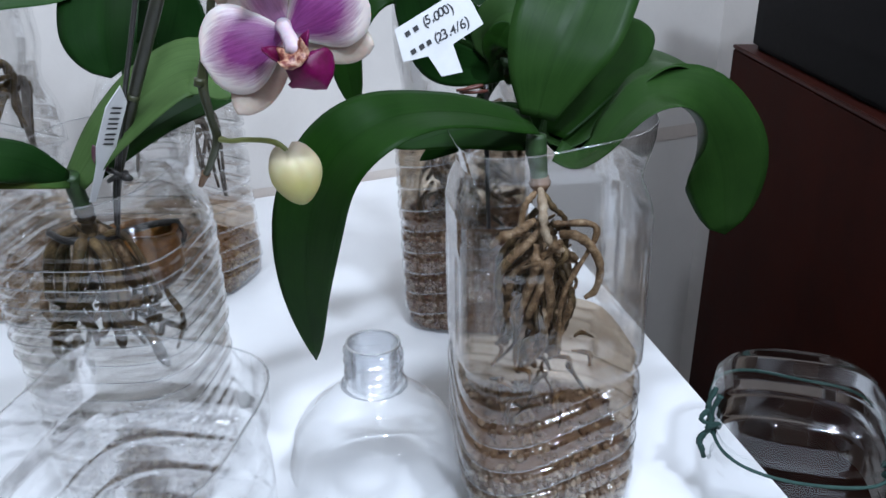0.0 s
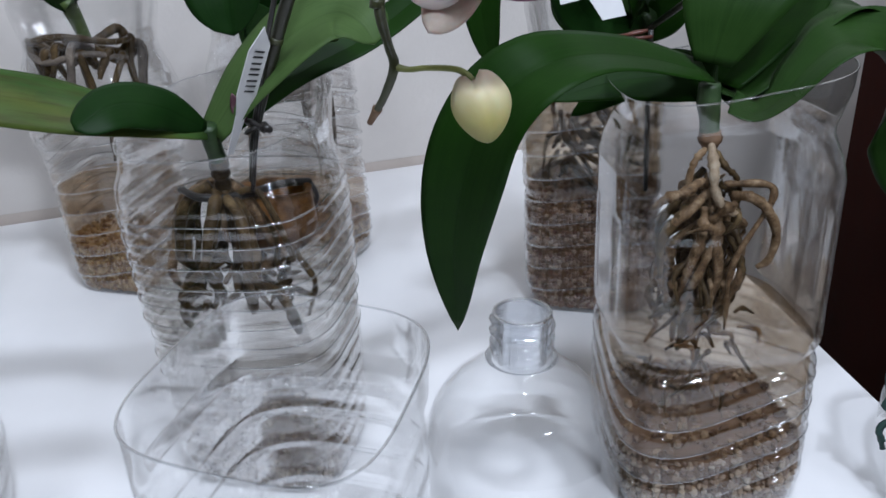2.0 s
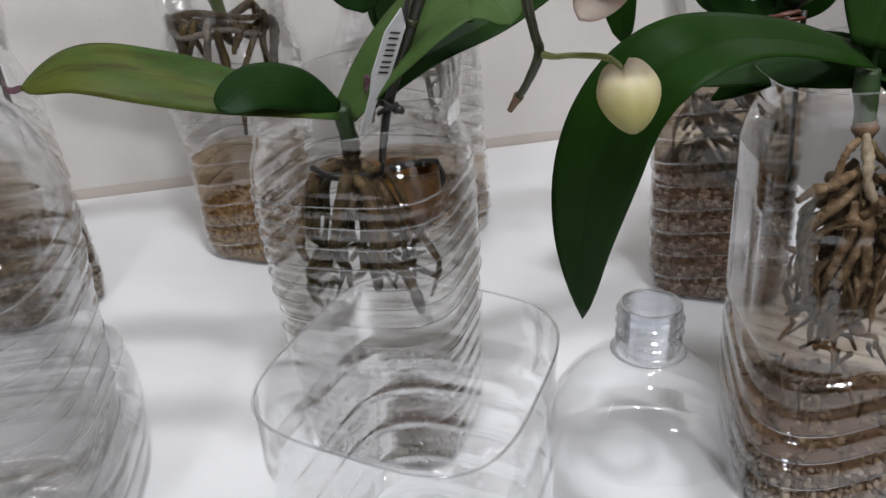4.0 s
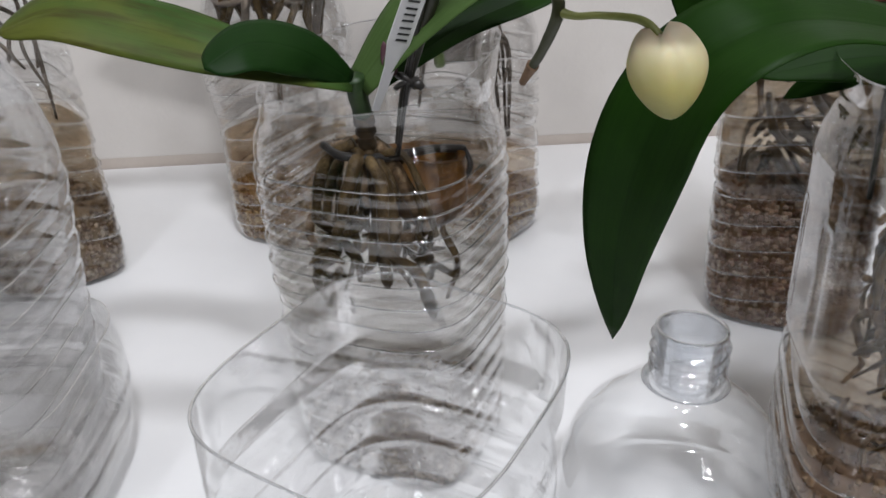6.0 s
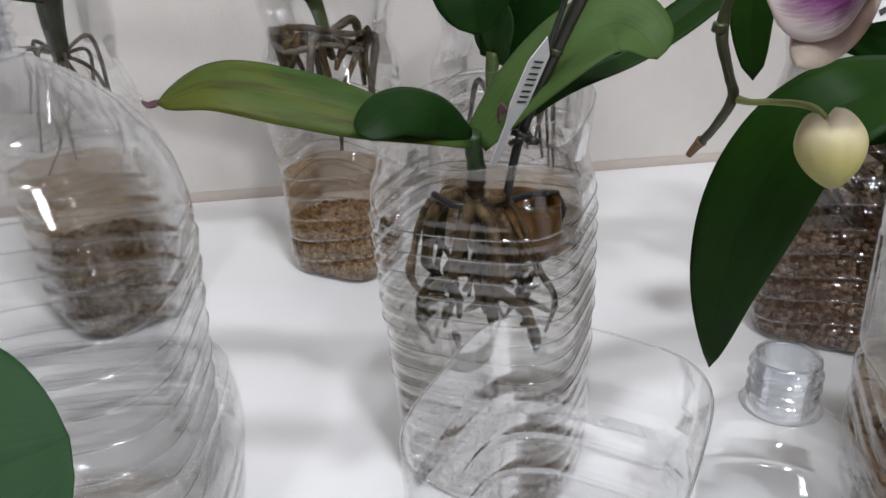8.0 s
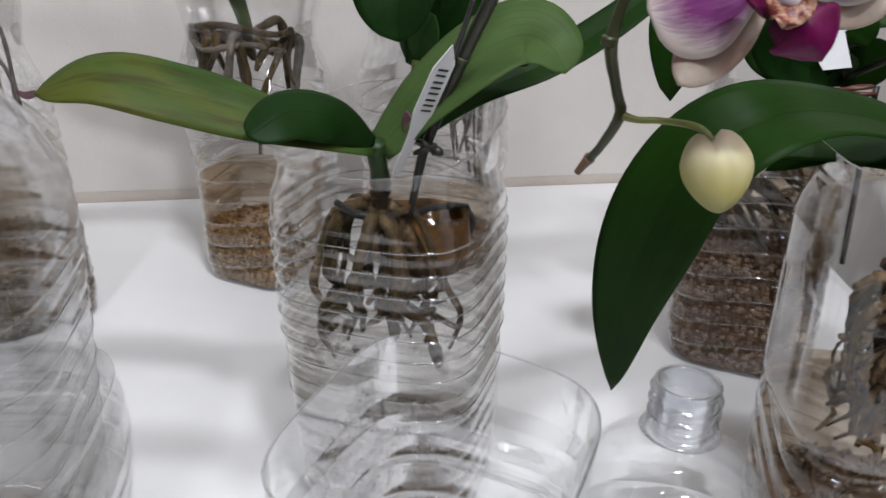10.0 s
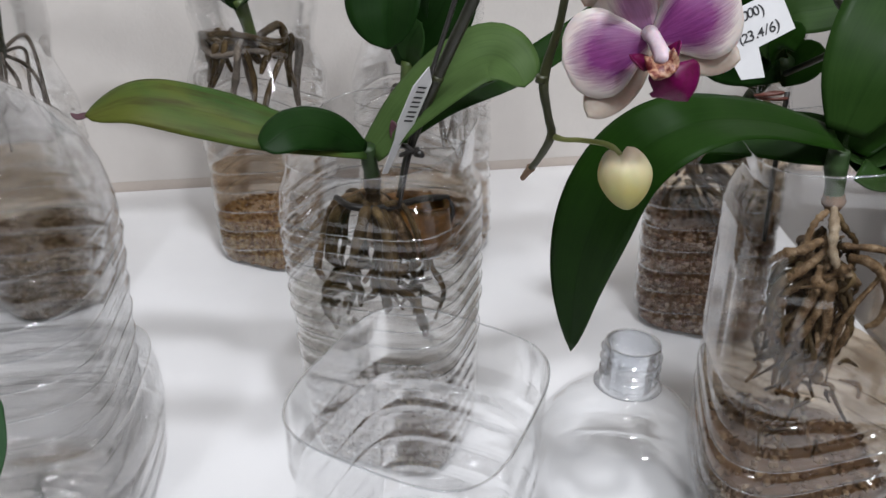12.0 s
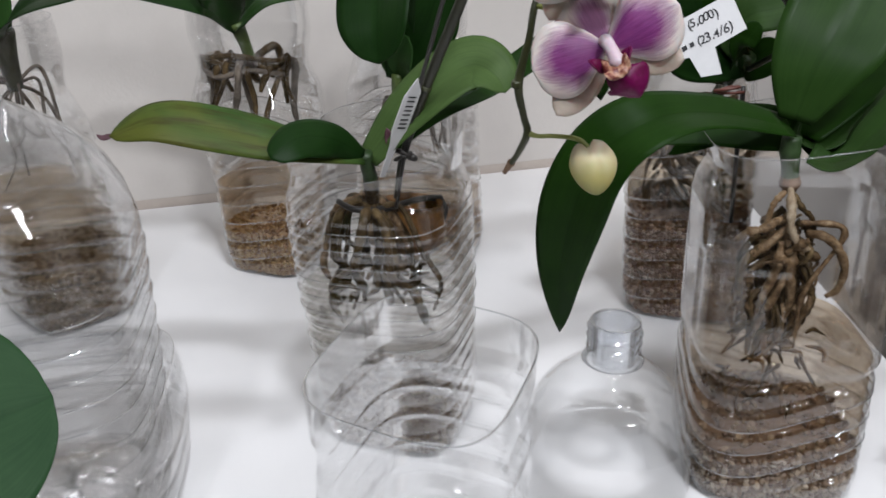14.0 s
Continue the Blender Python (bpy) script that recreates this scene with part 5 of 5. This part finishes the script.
# ---------------------------------------------------------------- orchids by the wall
orchid_d = thing("orchid", (-0.183, 0.64, 0.18), "orchid with broad dark green drooping leaves", "orchid", "orchids")
part("leaf", blade("leaf", [(-0.1815, 0.610, 0.205), (-0.1800, 0.585, 0.262), (-0.1800, 0.560, 0.262), (-0.1768, 0.535, 0.2360), (-0.1745, 0.525, 0.208)],
                   0.062, [(0.0, -0.3, -0.95), (-0.1, -0.9, 0.6), (-0.2, -0.95, 0.2), (-0.2, -0.95, 0.1)], LEAF_D, 0.30, shape=(0.4, 0.62, 0.75), count=34), orchid_d)
part("leaf", blade("leaf", [(-0.1828, 0.612, 0.175), (-0.170, 0.605, 0.200), (-0.1542, 0.60, 0.2278), (-0.143, 0.60, 0.262)], 0.052, [(0.2, -0.9, 0.3)], LEAF_D, 0.2, shape=(0.45, 0.6, 0.6)), orchid_d)
part("leaf", blade("leaf", [(-0.1835, 0.612, 0.176), (-0.180, 0.600, 0.197), (-0.168, 0.590, 0.216)], 0.036, [(-0.2, -0.9, 0.3)], LEAF_B, 0.2, shape=(0.5, 0.6, 0.7)), orchid_d)
part("stem", tube("stem", [(-0.186, 0.62, 0.140), (-0.1854, 0.612, 0.160), (-0.1835, 0.61, 0.182)], [0.0040, 0.0045, 0.0055], STEM_GREEN, 12, 10), orchid_d)
rng = random.Random(31)
for r in range(10):
    a = rng.uniform(0, TAU)
    low = np.array((-0.181 + 0.036 * math.cos(a), 0.665 + 0.034 * math.sin(a), rng.uniform(0.07, 0.13)))
    kn2 = np.array((-0.181 + 0.030 * math.cos(a + 0.4), 0.665 + 0.030 * math.sin(a + 0.4), rng.uniform(0.14, 0.165)))
    rad = rng.uniform(0.0013, 0.0024)
    part("root", tube("root", [(-0.186, 0.622, 0.142), kn2, low], [rad, rad * 1.1, rad * 0.5], ROOT_GREY, 18, 7, 0.1, r), orchid_d)

orchid_c = thing("orchid", (-0.312, 0.605, 0.19), "orchid whose grey roots loop along the bottle wall", "orchid", "orchids")
part("stem", tube("stem", [(-0.310, 0.602, 0.188), (-0.3135, 0.600, 0.205), (-0.3185, 0.598, 0.222)], [0.0045, 0.0050, 0.0065], STEM_GREEN, 12, 12), orchid_c)
for pts, w, mt in (([(-0.319, 0.598, 0.218), (-0.334, 0.582, 0.2386), (-0.3748, 0.56, 0.2536), (-0.425, 0.535, 0.262)], 0.034, LEAF_D),
                   ([(-0.318, 0.598, 0.218), (-0.290, 0.585, 0.2370), (-0.2549, 0.565, 0.2526), (-0.200, 0.545, 0.2566)], 0.030, LEAF_B),
                   ([(-0.318, 0.599, 0.220), (-0.322, 0.585, 0.245), (-0.330, 0.575, 0.285)], 0.036, LEAF_D),
                   ([(-0.318, 0.599, 0.220), (-0.312, 0.612, 0.245), (-0.300, 0.625, 0.285)], 0.036, LEAF_D)):
    part("leaf", blade("leaf", pts, w, [(0, -0.6, 0.8)], mt, 0.2, shape=(0.4, 0.55, 0.7)), orchid_c)
rng = random.Random(17)
for r in range(16):
    a = -2.9 + 2.9 * r / 10 + rng.uniform(-0.15, 0.15) if r < 11 else rng.uniform(0.2, 2.9)
    rr = 0.0385
    z1 = rng.uniform(0.178, 0.197)
    drift = rng.uniform(-0.55, 0.55)
    shoulder = np.array((-0.313 + rr * math.cos(a), 0.607 + rr * math.sin(a), z1))
    low = np.array((-0.313 + rr * math.cos(a + drift), 0.607 + rr * math.sin(a + drift), z1 - rng.uniform(0.018, 0.075)))
    half = np.array((-0.313 + 0.022 * math.cos(a + 0.3), 0.607 + 0.022 * math.sin(a + 0.3), z1 + rng.uniform(-0.014, -0.004)))
    bend = (shoulder + low) / 2 + np.array((rng.uniform(-0.007, 0.007), rng.uniform(-0.003, 0.003), rng.uniform(-0.004, 0.004)))
    rad = rng.uniform(0.0020, 0.0033)
    part("root", tube("root", [(-0.311, 0.603, 0.190), half, shoulder, bend, low], [rad, rad, rad * 1.15, rad, rad * 0.6], ROOT_GREY if r % 5 == 0 else ROOT_OLIVE, 26, 8, 0.16, r), orchid_c)
part("root", tube("root", [(-0.313 + 0.0400 * math.cos(a), 0.607 + 0.0385 * math.sin(a), 0.198 + 0.003 * math.sin(3 * a)) for a in np.linspace(-2.7, -0.35, 9)], [0.0021, 0.0026, 0.0025, 0.0020], ROOT_OLIVE, 36, 8, 0.08), orchid_c)
part("root", tube("root", [(-0.313 + 0.0405 * math.cos(a), 0.607 + 0.0390 * math.sin(a), 0.186 + 0.003 * math.sin(4 * a)) for a in np.linspace(-2.9, -0.45, 9)], [0.0018, 0.0024, 0.0023, 0.0018], ROOT_GREY, 36, 8, 0.08), orchid_c)

orchid_e = thing("orchid", (0.075, 0.58, 0.2), "orchid with a pale rounded leaf and brown roots", "orchid", "orchids")
part("stem", tube("stem", [(0.066, 0.596, 0.165), (0.076, 0.585, 0.190), (0.088, 0.565, 0.214)], [0.0045, 0.0050, 0.0055], STEM_CROWN, 12, 10), orchid_e)
for pts, w, mt, nn in (([(0.080, 0.560, 0.214), (0.0720, 0.540, 0.2330), (0.0800, 0.532, 0.2470), (0.0945, 0.530, 0.2515), (0.1090, 0.530, 0.2560), (0.1260, 0.530, 0.2640)], 0.030, LEAF_PALE, (-0.1, -0.85, 0.5)),
                       ([(0.084, 0.562, 0.206), (0.062, 0.540, 0.212), (0.042, 0.52, 0.2213), (0.0337, 0.50, 0.2413), (0.0263, 0.49, 0.2682), (0.0206, 0.48, 0.2852)], 0.034, LEAF_D, (0.1, -0.9, 0.4)),
                       ([(0.076, 0.562, 0.205), (0.0750, 0.525, 0.2270), (0.0790, 0.520, 0.2360), (0.0845, 0.520, 0.2450)], 0.017, LEAF_A, (0.2, -0.9, 0.4)),
                       # next two: dark leaf bases added to darken the top of the bottle
                       ([(0.080, 0.572, 0.196), (0.062, 0.566, 0.208), (0.042, 0.560, 0.216), (0.026, 0.556, 0.232)], 0.034, LEAF_A, (0.0, -0.85, 0.5)),
                       ([(0.086, 0.572, 0.198), (0.098, 0.568, 0.212), (0.106, 0.566, 0.226)], 0.026, LEAF_A, (0.1, -0.85, 0.5)),
                       ([(0.084, 0.566, 0.212), (0.052, 0.54, 0.250), (0.008, 0.51, 0.268), (-0.0165, 0.50, 0.240), (-0.0125, 0.50, 0.194)], 0.027, LEAF_A, (-0.2, -0.9, 0.35)),
                       ([(0.086, 0.570, 0.214), (0.070, 0.585, 0.240), (0.050, 0.60, 0.29)], 0.040, LEAF_D, (0.0, -0.8, 0.6))):
    part("leaf", blade("leaf", pts, w, [nn], mt, 0.18, shape=(0.4, 0.55, 0.9)), orchid_e)
part("spike", tube("spike", [(0.088, 0.562, 0.205), (0.104, 0.50, 0.235), (0.0992, 0.46, 0.2529), (0.0885, 0.46, 0.2678), (0.074, 0.46, 0.288)], [0.0020, 0.0021, 0.0020], SPIKE, 26, 9), orchid_e)
rng = random.Random(23)
for r in range(48):
    a = rng.uniform(0, TAU)
    g = rng.uniform(0.020, 0.040)
    z1 = rng.uniform(0.085, 0.178)
    hi = np.array((0.063 + g * 0.8 * math.cos(a), 0.600 + g * 0.8 * math.sin(a), z1))
    kn2 = np.array((0.063 + g * math.cos(a + 0.5), 0.600 + g * math.sin(a + 0.5), z1 - rng.uniform(0.0, 0.02)))
    low = np.array((0.063 + g * math.cos(a + rng.uniform(0.9, 1.8)), 0.600 + g * math.sin(a + 1.2), z1 - rng.uniform(0.008, 0.04)))
    rad = rng.uniform(0.0014, 0.0030)
    part("root", tube("root", [hi, kn2, low], [rad * 0.7, rad * 1.1, rad * 0.5], (ROOT_TAN, ROOT_OLIVE, ROOT_GREY)[r % 3], 16, 7, 0.15, r), orchid_e)

orchid_f = thing("orchid", (-0.45, 0.485, 0.19), "orchid with thin curling roots and dark arching leaves", "orchid", "orchids")
part("stem", tube("stem", [(-0.452, 0.486, 0.190), (-0.447, 0.478, 0.212), (-0.4401, 0.47, 0.234)], [0.0060, 0.0075, 0.0090], STEM_DARK, 12, 10), orchid_f)
for pts, w, mt in (([(-0.441, 0.471, 0.230), (-0.4181, 0.455, 0.2455), (-0.3745, 0.435, 0.2633), (-0.3159, 0.42, 0.2735)], 0.034, LEAF_D),
                   ([(-0.442, 0.471, 0.230), (-0.455, 0.455, 0.240), (-0.48, 0.44, 0.245)], 0.034, LEAF_D),
                   ([(-0.442, 0.473, 0.230), (-0.448, 0.475, 0.262), (-0.455, 0.48, 0.30)], 0.034, LEAF_B)):
    part("leaf", blade("leaf", pts, w, [(0, -0.6, 0.8)], mt, 0.2, shape=(0.4, 0.55, 0.7)), orchid_f)
rng = random.Random(41)
for r in range(12):
    a = rng.uniform(0, TAU)
    g = rng.uniform(0.015, 0.040)
    low = np.array((-0.4585 + g * math.cos(a), 0.4915 + g * math.sin(a), rng.uniform(0.10, 0.16)))
    kn2 = np.array((-0.4585 + g * math.cos(a + 0.7), 0.4915 + g * math.sin(a + 0.7), rng.uniform(0.160, 0.20)))
    rad = rng.uniform(0.0010, 0.0018)
    part("root", tube("root", [(-0.452, 0.486, 0.192), kn2, (kn2 + low) / 2 + np.array((rng.uniform(-0.008, 0.008), rng.uniform(-0.008, 0.008), 0)), low], [rad, rad, rad, rad * 0.6], ROOT_GREY, 22, 7, 0.1, r), orchid_f)
part("root", tube("root", [(-0.450, 0.470, 0.185), (-0.430, 0.462, 0.178), (-0.418, 0.466, 0.165), (-0.428, 0.470, 0.156), (-0.440, 0.468, 0.166), (-0.430, 0.464, 0.176)], [0.0014, 0.0014, 0.0012], ROOT_GREY, 30, 7), orchid_f)

orchid_k = thing("orchid", (-0.30, 0.12, 0.0), "broad green orchid leaf close by at the table front", "orchid", "orchids")
part("leaf", blade("leaf", [(-0.330, 0.10, 0.02), (-0.300, 0.13, 0.080), (-0.265, 0.165, 0.122), (-0.230, 0.195, 0.132)], 0.104, [(-0.1, -0.8, 0.5), (-0.1, -0.75, 0.6)], LEAF_K, 0.05, shape=(0.35, 0.6, 0.95), count=90, cols=16), orchid_k)
part("stem", tube("stem", [(-0.335, 0.095, 0.0005), (-0.333, 0.097, 0.012), (-0.330, 0.10, 0.024)], [0.009, 0.008, 0.007], STEM_GREEN, 10, 12), orchid_k)


# ---------------------------------------------------------------- tags
def text_mesh(words, size, mat):
    cu = bpy.data.curves.new("writing", "FONT")
    cu.body, cu.size, cu.align_x, cu.align_y = words, size, "CENTER", "CENTER"
    cu.offset, cu.shear = size * 0.012, 0.12
    ob = bpy.data.objects.new("writing", cu)
    scene.collection.objects.link(ob)
    bpy.context.view_layer.update()
    me = bpy.data.meshes.new_from_object(ob.evaluated_get(bpy.context.evaluated_depsgraph_get()))
    bpy.data.objects.remove(ob)
    me.materials.clear()
    me.materials.append(mat)
    return me


def flat_plate(name, outline, frame_m, thick, mat):
    """A thin plate with the outline (u, v) in the plane of frame_m."""
    me = prism(name, outline, -thick / 2, thick / 2, mat)
    me.transform(frame_m)
    return me


def plane_frame(origin, right, normal):
    n = Vector(normal).normalized()
    r = Vector(right)
    r = (r - n * r.dot(n)).normalized()
    u = n.cross(r)
    return Matrix(((r.x, u.x, n.x, origin[0]), (r.y, u.y, n.y, origin[1]), (r.z, u.z, n.z, origin[2]), (0, 0, 0, 1)))


tag_m = plane_frame((0.0424, 0.410, 0.2570), (0.88, 0.0, 0.475), (0.0, -0.96, 0.28))
tag = thing("plant_tag", (0.052, 0.41, 0.22), "white plastic plant tag with handwriting, held by brown wire", "plant tag", "plant tags")
part("board", flat_plate("board", [(-0.0255, -0.0062), (-0.0220, 0.0102), (0.0188, 0.0128), (0.0193, -0.0080), (0.0010, -0.0098), (-0.0010, -0.0245), (-0.0115, -0.0215), (-0.0130, -0.0094)], tag_m, 0.0007, TAG), tag)
rng = random.Random(7)
for words, u, v, sz in (("(5,000)", -0.0070, 0.0066, 0.0066), ("(23.4/6)", -0.0055, -0.0034, 0.0066)):
    bm = bmesh.new()
    for ch in words:
        wm = text_mesh(ch, sz * rng.uniform(0.95, 1.12), INK)
        wm.transform(tag_m @ Matrix.Translation((u, v + rng.uniform(-0.0004, 0.0004), 0.0006)) @ Matrix.Rotation(rng.uniform(-0.16, 0.16), 4, "Z"))
        bm.from_mesh(wm)
        bpy.data.meshes.remove(wm)
        u += sz * (0.30 if ch in ".,(" else 0.42)
    wm = bpy.data.meshes.new("writing")
    bm.to_mesh(wm)
    bm.free()
    wm.materials.append(INK)
    part("writing", wm, tag, "black handwritten line")
for u0, v0, wide in ((-0.0170, 0.0052, 0.0034), (-0.0122, 0.0056, 0.0036), (-0.0185, -0.0040, 0.0036), (-0.0136, -0.0038, 0.0034), (-0.0094, -0.0036, 0.0030)):
    part("mark", flat_plate("mark", [(u0 - wide * 0.4, v0 - 0.0014), (u0 + wide * 0.4, v0 - 0.0010), (u0 + wide * 0.4, v0 + 0.0014), (u0 - wide * 0.4, v0 + 0.0011)], tag_m @ Matrix.Translation((0, 0, 0.0006)), 0.0003, INK), tag)
part("wire", tube("wire", [(0.050, 0.4075, 0.2255), (0.056, 0.4050, 0.2270), (0.063, 0.4075, 0.2280), (0.058, 0.412, 0.2265), (0.052, 0.409, 0.2245), (0.060, 0.4060, 0.2250), (0.066, 0.409, 0.2250)], [0.0009, 0.0010, 0.0009], WIRE_BROWN, 34, 7), tag, "twisted red-brown wire")
part("rod", tube("rod", [(0.0655, 0.410, 0.228), (0.0660, 0.408, 0.200), (0.0680, 0.404, 0.150)], [0.0013, 0.0014, 0.0012], WIRE_DARK, 10, 8), tag, "dark rod that carries the tag")

tag2_r = Vector((0.52, 0.72, -0.16)).normalized()
tag2_v = Vector((0.0195, -0.0101, 0.0623)).normalized()
tag2_m = plane_frame((-0.1105, 0.3530, 0.2200), tag2_r, tag2_r.cross(tag2_v))
tag2 = thing("plant_tag", (-0.12, 0.37, 0.19), "narrow white plant tag tied to the dark spike", "plant tag", "plant tags")
tag2_pts = [(0.000, 0.021), (0.0055, 0.013), (0.0052, -0.012), (0.0024, -0.020), (0.0012, -0.040), (-0.0020, -0.040), (-0.0028, -0.020), (-0.0052, -0.010), (-0.0048, 0.010)]
part("board", flat_plate("board", tag2_pts, tag2_m, 0.0006, TAG), tag2)
for v0 in (0.0100, 0.0075, 0.0045, 0.0020, -0.0005, -0.0035, -0.0060, -0.0085):
    part("mark", flat_plate("mark", [(-0.0022, v0 - 0.0003), (0.0030, v0 - 0.0005), (0.0032, v0 + 0.0003), (-0.0018, v0 + 0.0004)], tag2_m @ Matrix.Translation((0, 0, 0.0005)), 0.0003, INK), tag2)
part("scrap", blade("scrap", [(-0.1195, 0.362, 0.196), (-0.1215, 0.361, 0.2025), (-0.1235, 0.361, 0.2095)], 0.0055, [(0.2, -0.9, 0.2)], SCRAP, 0.3, 0.0006, (0.6, 0.5, 0.3), 10, 6, wave=0.4), tag2, "dark plum dried scrap")
